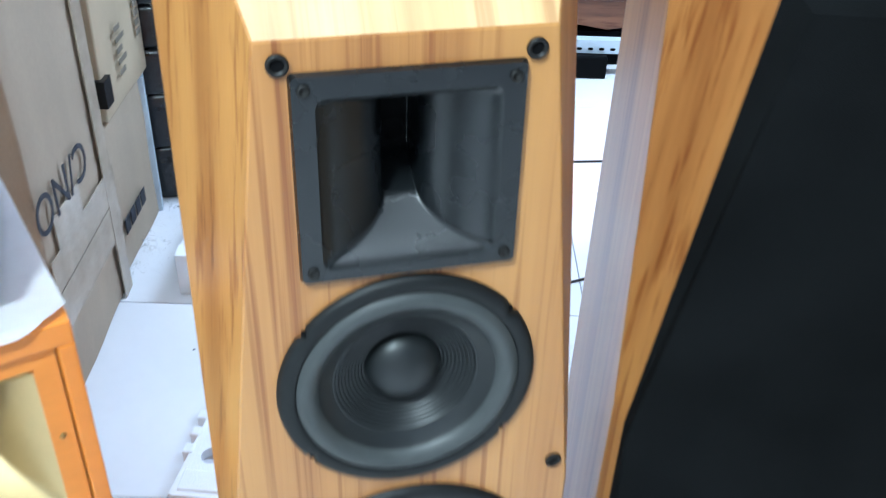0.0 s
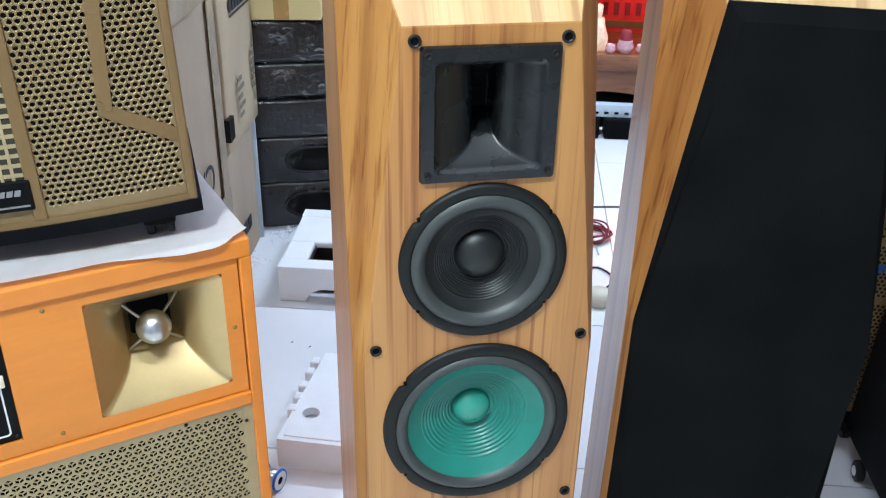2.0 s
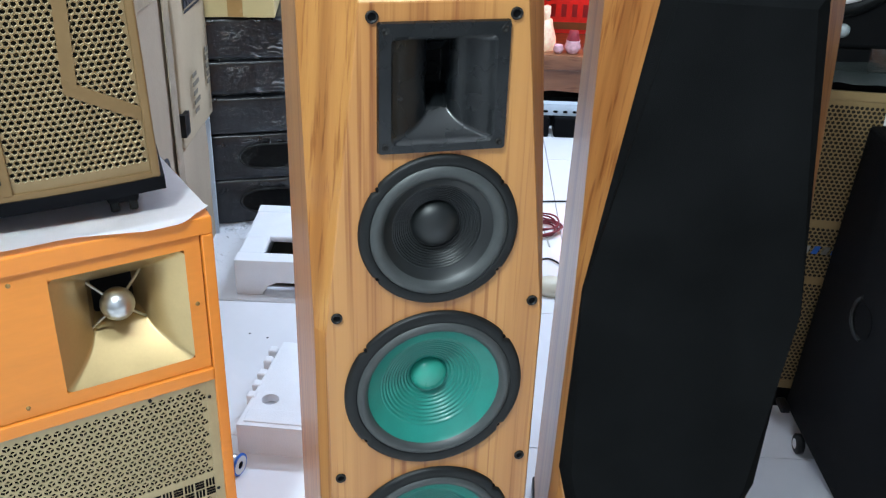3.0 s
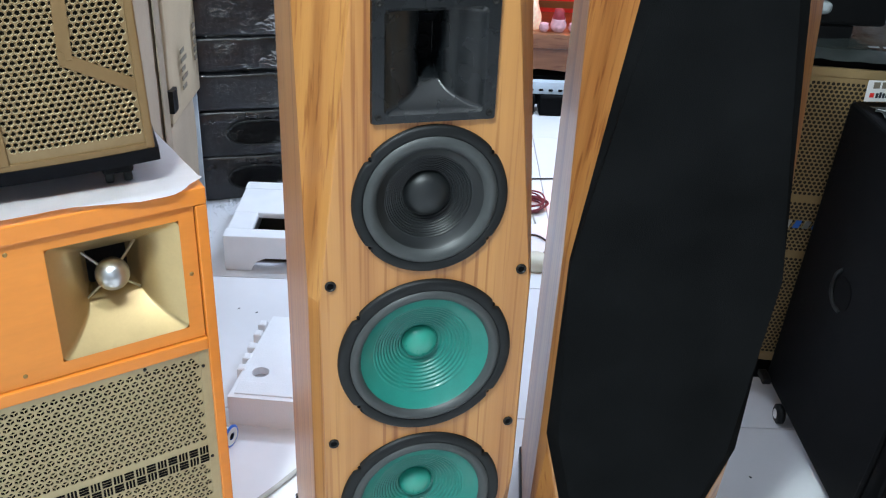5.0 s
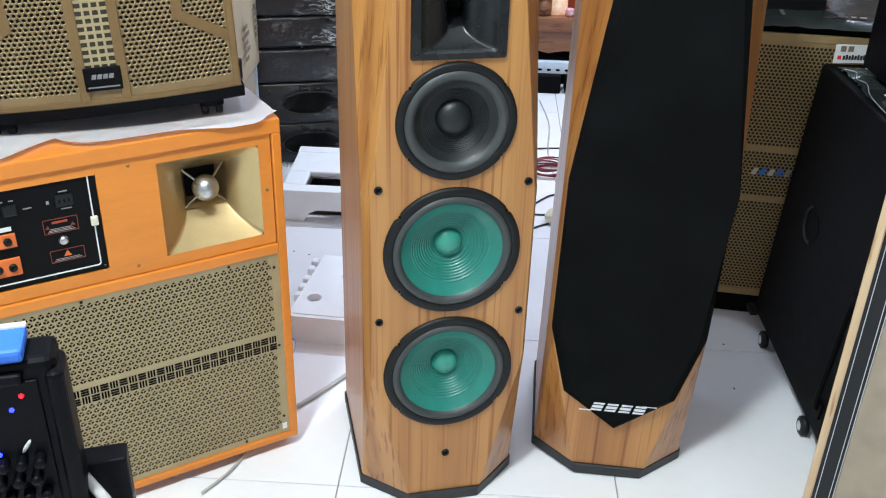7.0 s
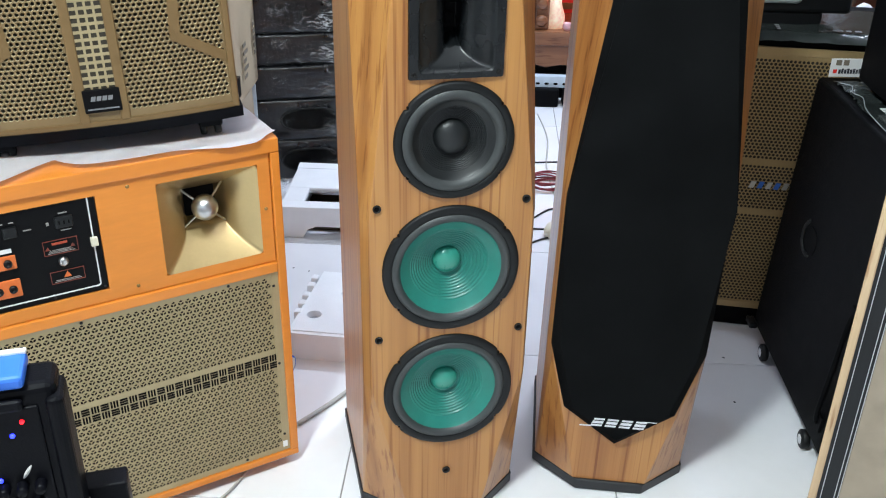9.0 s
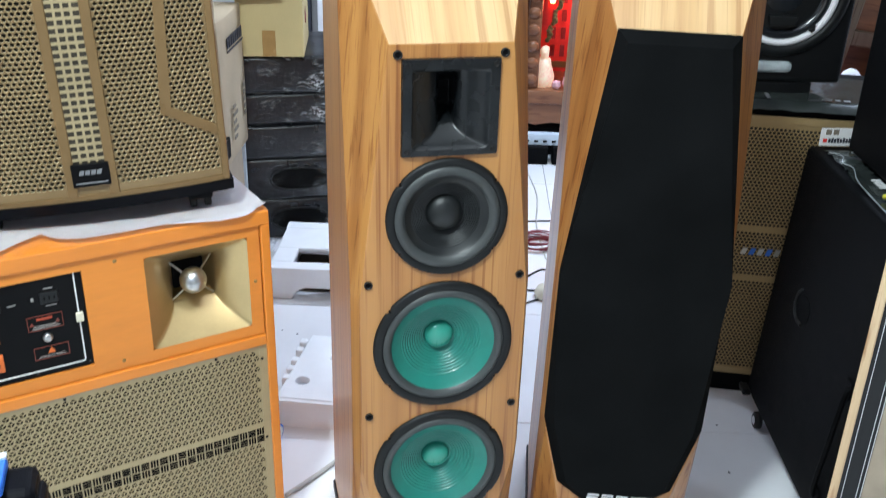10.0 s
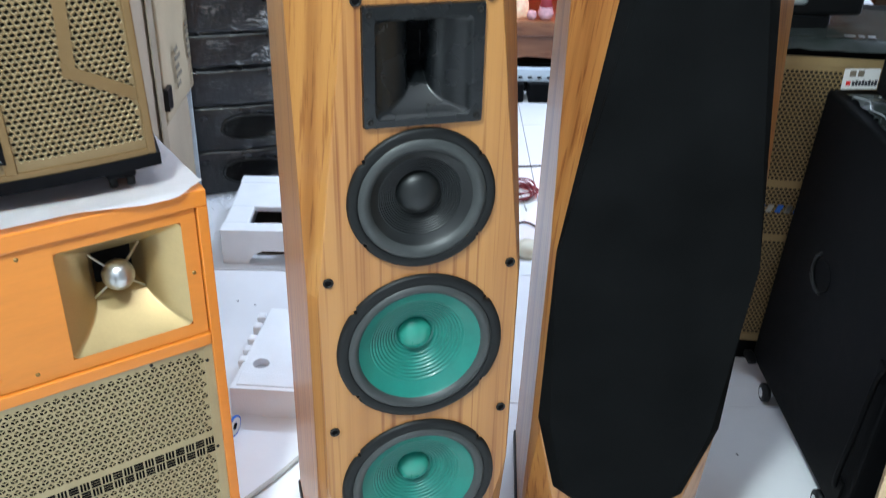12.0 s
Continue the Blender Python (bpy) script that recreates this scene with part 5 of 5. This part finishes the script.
o3 = part("cone", lathe([(0.111, 0.006), (0.100, 0.010), (0.092, 0.004), (0.084, -0.006), (0.083, -0.010), (0.080, -0.006), (0.06, -0.002), (0.035, 0.002), (0, 0.003)], 64), SUB_CONE, o, "glossy black cone", True)
for a in (48, 130, 228, 312):
    t = radians(a)
    q = [(r * math.cos(t + s), r * math.sin(t + s)) for r, s in ((0.1065, -0.10), (0.117, -0.06), (0.117, 0.02), (0.1065, 0.10))]
    part("ring_notch", prism(q, -0.0175, -0.008), RIM, o, "dark notch in the ring")
part("lip", prism([(-0.030, -0.078), (0.030, -0.078), (0.036, -0.052), (-0.036, -0.052)], -0.020, 0.004, bev=0.004), RIM, o, "black lip over the cone")
part("display", bx(-0.115, 0.015, 0.016, 0.034, 0.062, 0.090, 0.012, 4), DISPLAY, sb, "pale control display")

pf = bmesh.new()
N1, N2 = 16, 12
g = [[pf.verts.new((-0.21 + 0.42 * i / N1, -0.022 + 0.30 * j / N2, 0.846 + 0.006 * noise.noise(Vector((i * 0.7, j * 0.9, 0))) - (0.018 if j == 0 else 0))) for i in range(N1 + 1)] for j in range(N2 + 1)]
for j in range(N2):
    for i in range(N1):
        pf.faces.new((g[j][i], g[j][i + 1], g[j + 1][i + 1], g[j + 1][i]))
GREY_FILM = mat("grey_green_film", (0.035, 0.042, 0.040), 0.18, vary=0.3, scale=14, bump=0.8, fine=35)
solid("plastic_sleeve", pf, GREY_FILM, "crumpled dark printed plastic sleeve under the subwoofer", "packaging", GM, smooth=True)
for x, y, w in ((-0.19, 0.0, 0.030), (-0.115, -0.004, 0.010), (-0.115, 0.014, 0.010), (-0.115, 0.032, 0.010), (0.02, 0.010, 0.022), (0.05, 0.010, 0.012), (0.07, 0.010, 0.016)):
    solid("printed_label", bx(x, x + w, y, y + 0.013, 0.8515, 0.8520), GREY_PRINT, "small pale printed mark on the sleeve", "label", GM)



# local x runs along the visible side towards the back, y into the cabinet is -y; the side leans inwards
KB, LEAN = pose(0.842, -0.035, 0, 0, 0, 75.5), math.tan(radians(3))
KB_TALL, KB_LONG = 0.754, 0.575


def leaning(bm):
    for v in bm.verts:
        if v.co.y > -0.1:
            v.co.y -= LEAN * v.co.z
    return bm


kb = thing("black_cabinet", KB, "large black textured speaker cabinet on castors", "speaker")
part("cabinet", leaning(bx(0.0, KB_LONG, -0.50, 0.0, 0.052, KB_TALL, 0.010, 3)), BLACK_BOX, kb)
o = part("handle_cup", leaning(prism(rounded(0.315, 0.390, 0.385, 0.450, 0.03, 6), -0.002, 0.0015)), HOLE, kb, "dark recessed handle")
part("handle_rim", leaning(tube([(0.380, 0.001, 0.458), (0.397, 0.002, 0.435), (0.395, 0.003, 0.400), (0.368, 0.002, 0.380), (0.341, 0.001, 0.381)], 0.005, 6)), RIM, kb, "", True)
gb = part("pull_bar", leaning(tube([(0.030, 0.000, 0.405), (0.030, 0.010, 0.385), (0.034, 0.012, 0.26), (0.044, 0.010, 0.135), (0.046, 0.0, 0.115)], 0.006, 10)), BLACK_BOX, kb, "black pull bar", True)
for z in (0.40, 0.12):
    part("bar_end", leaning(bx(0.024, 0.052, -0.002, 0.005, z - 0.02, z + 0.02, 0.002)), BLACK_BOX, gb)
for x in (0.10, 0.462):
    for y in (-0.035, -0.44):
        c = part("castor", bx(x - 0.020, x + 0.020, y - 0.018, y + 0.018, 0.034, 0.056, 0.004), PLASTIC, kb, "black castor")
        w = part("wheel", lathe([(0, -0.009), (0.019, -0.009), (0.0235, -0.006), (0.0235, 0.006), (0.019, 0.009), (0, 0.009)], 24), RIM, c, "", True)
        w.matrix_local = pose(x, y + 0.028, 0.0235)
        h = part("hub", lathe([(0.009, 0.0095), (0.012, 0.010), (0.010, 0.0112), (0.006, 0.0112), (0.005, 0.0098), (0, 0.0098)], 16), SILVER, w, "pale hub", True)
        h.matrix_local = pose(0, 0, 0, 0, 0, 180)
lv = part("brake_lever", bx(0.535, 0.580, -0.004, 0.018, 0.052, 0.068, 0.004), PLASTIC, kb, "black brake lever")

# things on the black cabinet
TAG = KB @ pose(KB_LONG - 0.035, -0.052, KB_TALL + 0.010, 0, 0, -86)
sg = thing("price_tag", TAG, "white printed price tag standing on the black cabinet", "sign")
part("card", bx(0.0, 0.078, 0, 0.002, 0, 0.044), PAPER, sg)
for x in (0.012, 0.030):
    part("print", bx(x, x + 0.013, -0.001, 0.0005, 0.028, 0.041), GREY_INK, sg)
part("red_mark", bx(0.008, 0.017, -0.001, 0.0005, 0.009, 0.018), RED_GLOW, sg)
for i in range(8):
    part("print", bx(0.021 + 0.007 * i, 0.0262 + 0.007 * i, -0.001, 0.0005, 0.008, 0.018 + 0.002 * (i % 2)), INK, sg)
SLEEVE = mat("dark_green_printed_film", (0.028, 0.034, 0.032), 0.16, vary=0.35, scale=14, bump=0.5, fine=35)


def crumpled(x0, x1, y0, y1, z, seed, lift=0.009):
    bm = bmesh.new()
    n1, n2 = 22, 14
    g = [[bm.verts.new((x0 + (x1 - x0) * i / n1, y0 + (y1 - y0) * j / n2 + 0.006 * noise.noise(Vector((i * 0.7, seed, 0))), z + lift * abs(noise.noise(Vector((i * 0.5, j * 0.6, seed)))))) for i in range(n1 + 1)] for j in range(n2 + 1)]
    for j in range(n2):
        for i in range(n1):
            bm.faces.new((g[j][i], g[j][i + 1], g[j + 1][i + 1], g[j + 1][i]))
    return bm


solid("plastic_sleeve", crumpled(0.05, 0.37, -0.36, -0.058, KB_TALL + 0.002, 3), SLEEVE, "dark green printed plastic sleeve lying on the black cabinet", "packaging", KB, smooth=True)
solid("plastic_film", crumpled(0.36, 0.53, -0.34, -0.062, KB_TALL + 0.002, 8, 0.016), GREY_FILM, "crumpled clear film on the black cabinet", "packaging", KB, smooth=True)
solid("film_edge", tube([(0.50, -0.065, KB_TALL + 0.008), (0.46, -0.080, KB_TALL + 0.013), (0.42, -0.068, KB_TALL + 0.010), (0.375, -0.075, KB_TALL + 0.013), (0.30, -0.058, KB_TALL + 0.009), (0.16, -0.050, KB_TALL + 0.009), (0.05, -0.050, KB_TALL + 0.008)], 0.0010, 6), CLEAR_FILM, "pale folded edge of the film", "packaging", KB, smooth=True)
for i in range(4):
    solid("printed_label", bx(0.255 + 0.015 * i, 0.264 + 0.015 * i, -0.108, -0.088, KB_TALL + 0.011, KB_TALL + 0.012), PAPER, "white printed mark on the sleeve", "label", KB)
for i in range(5):
    solid("printed_label", bx(0.470, 0.476, -0.12 - 0.022 * i, -0.104 - 0.022 * i, KB_TALL + 0.018, KB_TALL + 0.019), PAPER, "thin white printed mark on the film", "label", KB)
kc = thing("black_cabinet", KB @ pose(0, 0, KB_TALL + 0.020), "black speaker cabinet stacked on another", "speaker")
part("cabinet", bx(0.02, 0.49, -0.52, -0.100, 0.0, 0.60, 0.010, 3), BLACK_BOX, kc)
YELLOW = mat("yellow_plastic", (0.75, 0.68, 0.05), 0.4)
solid("yellow_tie", tube([(0.13, -0.075, KB_TALL + 0.014), (0.16, -0.085, KB_TALL + 0.024), (0.20, -0.075, KB_TALL + 0.014)], 0.006, 6), YELLOW, "short yellow plastic tie", "tie", KB, smooth=True)

# chest with a wooden frame and cloth bundles in the far corner
CH = pose(1.50, 1.10, 0, 0, 0, -15)
ch = thing("low_chest", CH, "dark brown wooden chest under cloth bundles", "chest")
part("body", bx(0, 0.55, 0, 0.45, 0.0, 0.62, 0.01), ALTAR_WOOD, ch)
part("lid", bx(-0.01, 0.56, -0.01, 0.46, 0.62, 0.645, 0.006), ALTAR_WOOD, ch)
DULL_WOOD = wood("dull_brown_batten", (0.20, 0.145, 0.095), (0.16, 0.11, 0.07), (0.10, 0.065, 0.04), (1, 1, 0.05), seed=6)
wf = thing("wooden_frame", CH @ pose(0.06, 0.28, 0.645, 0, 8, 0), "brown wooden frame standing among bundles", "frame")
for x in (0.0, 0.15):
    part("upright", bx(x, x + 0.045, 0, 0.04, 0, 0.43, 0.004), DULL_WOOD, wf)
for z in (0.16, 0.38):
    part("rail", bx(0.045, 0.15, 0.005, 0.035, z, z + 0.05, 0.004), DULL_WOOD, wf)
part("back_board", bx(-0.03, 0.40, 0.036, 0.05, 0, 0.80, 0.003), ALTAR_WOOD, wf, "dark brown board")
for z in (0.55, 0.74):
    part("rail", bx(0.0, 0.38, 0.005, 0.035, z, z + 0.05, 0.004), DULL_WOOD, wf)
for x, y, r, mt, lab in ((0.07, 0.09, 0.058, FELT, "white cloth bundle"), (0.19, 0.06, 0.05, RED_DULL, "red cloth bundle"), (0.28, 0.13, 0.11, PORCELAIN, "pink cloth bundle"), (0.02, 0.05, 0.05, PORCELAIN, "small pink cloth bundle")):
    bm = lathe([(r * 0.9, 0), (r, r * 0.6), (r * 0.8, r * 1.3), (r * 0.4, r * 1.8), (0, r * 1.95)], 28, pose(0, 0, 0, -90))
    for v in bm.verts:
        v.co += r * 0.25 * noise.noise_vector(v.co * 12)
        v.co.z = max(0, v.co.z)
    solid("cloth_bundle", bm, mt, lab + " on the wooden chest", "cloth", CH @ pose(x, y, 0.645), smooth=True)

# pale framed speaker close to the camera's right
PM = pose(0.614, -0.314, 0, 0, 0, -47)
pc = thing("framed_speaker", PM, "pale wood framed speaker with taupe cloth and black inner border", "speaker")
part("carcass", bx(0, 0.42, 0.004, 0.34, 0, 1.02, 0.003), PALE_WOOD, pc)
bm = bmesh.new()
for q in ((0, 0.014, 0, 1.02), (0.406, 0.42, 0, 1.02), (0.014, 0.406, 0, 0.014), (0.014, 0.406, 1.006, 1.02)):
    bx(q[0], q[1], -0.006, 0.006, q[2], q[3], 0.0015, 1, bm)
part("frame", bm, PALE_WOOD, pc, "pale wooden frame")
part("inner_border", bx(0.014, 0.406, -0.003, 0.004, 0.014, 1.006), PLASTIC, pc, "black inner border")
bm = bmesh.new()
for x in (0.020, 0.042, 0.048):
    bx(x, x + 0.0012, -0.0048, -0.0030, 0.020, 1.0, bm=bm)
part("bead", bm, STEEL, pc, "thin silver beading")
part("cloth_panel", bx(0.050, 0.370, -0.0065, -0.003, 0.05, 0.97, 0.002), TAUPE, pc, "taupe woven cloth")

# black mixer speaker with lights close to the camera's left
DM = pose(-0.545, -0.665, 0, 0, 0, 4)
dv = thing("mixer_speaker", DM, "black portable mixer with knobs and red and blue lights", "mixer")
part("body", bx(-0.30, 0, 0.0, 0.047, 0.52, 0.884, 0.009, 3), MIXER, dv)
part("side_bumper", bx(-0.012, 0.006, -0.006, 0.040, 0.56, 0.870, 0.007, 3), MIXER, dv, "ribbed black bumper")
part("stand", bx(-0.22, -0.06, 0.005, 0.040, 0.03, 0.53, 0.006), MIXER, dv)
part("foot_plate", bx(-0.28, -0.02, -0.06, 0.09, 0.0, 0.032, 0.006), MIXER, dv)
part("inner_panel", bx(-0.29, -0.018, -0.003, 0.002, 0.60, 0.862, 0.002), MIXER, dv, "glossy black control panel")
part("ridge", bx(-0.034, -0.031, 0.006, 0.040, 0.880, 0.8865, 0.001), MIXER, dv)
part("hood", bx(-0.29, -0.03, -0.010, 0.0, 0.862, 0.874, 0.004), MIXER, dv, "black hood over the panel")
for x, z, m_, lab in ((-0.035, 0.847, LED_RED, "glowing red light"), (-0.046, 0.832, LED_BLUE, "glowing blue light"), (-0.066, 0.780, LED_BLUE, "glowing blue light")):
    o = part("led", lathe([(0.0025, 0), (0.0023, 0.0016), (0, 0.0026)], 12), m_, dv, lab, True)
    o.matrix_local = pose(x, -0.003, z)
part("fader_cap", lathe([(0.004, 0), (0.004, 0.003), (0, 0.0035)], 14, pose(0, 0, 0, 0, 0, 0) @ Matrix.Diagonal((0.45, 1, 2.0, 1))), CABLE_GREY, dv, "pale slanted cap", True).matrix_local = pose(-0.040, -0.003, 0.787, 0, 35, 0)
for j in range(3):
    for i in range(4):
        o = part("knob", lathe([(0.006, 0), (0.0058, 0.010), (0.0050, 0.013), (0, 0.0135)], 18), MIXER, dv, "black knob", True)
        o.matrix_local = pose(-0.030 - 0.017 * i - 0.006 * (j % 2), -0.003, 0.770 - 0.021 * j)
part("blue_tray", bx(-0.26, -0.026, -0.004, 0.045, 0.884, 0.898, 0.004), BLUE, dv, "blue plastic tray")
part("tray_rim", bx(-0.26, -0.026, 0.038, 0.045, 0.897, 0.901, 0.001), PAPER, dv, "white rim of the tray")
part("bracket", bx(-0.002, 0.046, 0.030, 0.060, 0.640, 0.724, 0.003), MIXER, dv, "black bracket")
part("grey_lead", tube([(0.0, 0.03, 0.712), (0.012, 0.012, 0.706), (0.024, 0.004, 0.688), (0.030, 0.0, 0.655), (0.02, 0.0, 0.58)], 0.0058, 8), CABLE_GREY, dv, "thick grey lead", True)

# fabric and bag hanging on the back wall
for i in range(22):
    solid("hanging_strip", bx(-0.9 + 0.075 * i, -0.86 + 0.075 * i, 3.22, 3.27, 0.35, 1.7, 0.006), (STRIPE, STRIPE_DARK, FELT, STRIPE_DARK)[i % 4], "long hanging strip of striped fabric on the back wall", "curtain", ROOM, group="striped curtain")
bm = lathe([(0.02, 0.0), (0.13, 0.03), (0.15, 0.15), (0.12, 0.30), (0.05, 0.42), (0.02, 0.5)], 30, pose(0, 0, 0, -90))
for v in bm.verts:
    v.co += 0.03 * noise.noise_vector(v.co * 9)
solid("plastic_bag", bm, BAG, "pale blue plastic bag hanging at the back", "bag", pose(0.92, 2.85, 0.62), smooth=True)


# crumbs on the tiles
bm = bmesh.new()
for x, y in ((0.866, 0.439), (-0.235, 1.15), (0.80, 0.25), (-0.42, 0.02), (0.42, -0.16), (-0.10, -0.12), (0.64, 0.95), (-0.19, 1.12)):
    put(bm, bx(-0.003, 0.003, -0.0015, 0.0015, 0, 0.0012), pose(x, y, 0.0, 0, 0, 70 * x + 200 * y))
solid("crumbs", bm, STRIPE_DARK, "a few dark crumbs scattered on the tiles", "debris", kind="stuff")

# ---- floor tiles ----
tm = bx(-TILE_SIZE / 2 + 0.0015, TILE_SIZE / 2 - 0.0015, -TILE_SIZE / 2 + 0.0015, TILE_SIZE / 2 - 0.0015, -0.008, 0.0, 0.001, 1)
tile_mesh = bpy.data.meshes.new("tile")
tm.to_mesh(tile_mesh)
tm.free()
tile_mesh.materials.append(TILE)
for i in range(8):
    for j in range(11):
        t = new("tile", tile_mesh)
        t.parent = FLOOR
        t.matrix_local = pose(-0.228 + TILE_SIZE * (i - 2.5), 0.62 + TILE_SIZE * (j - 5.5), 0)
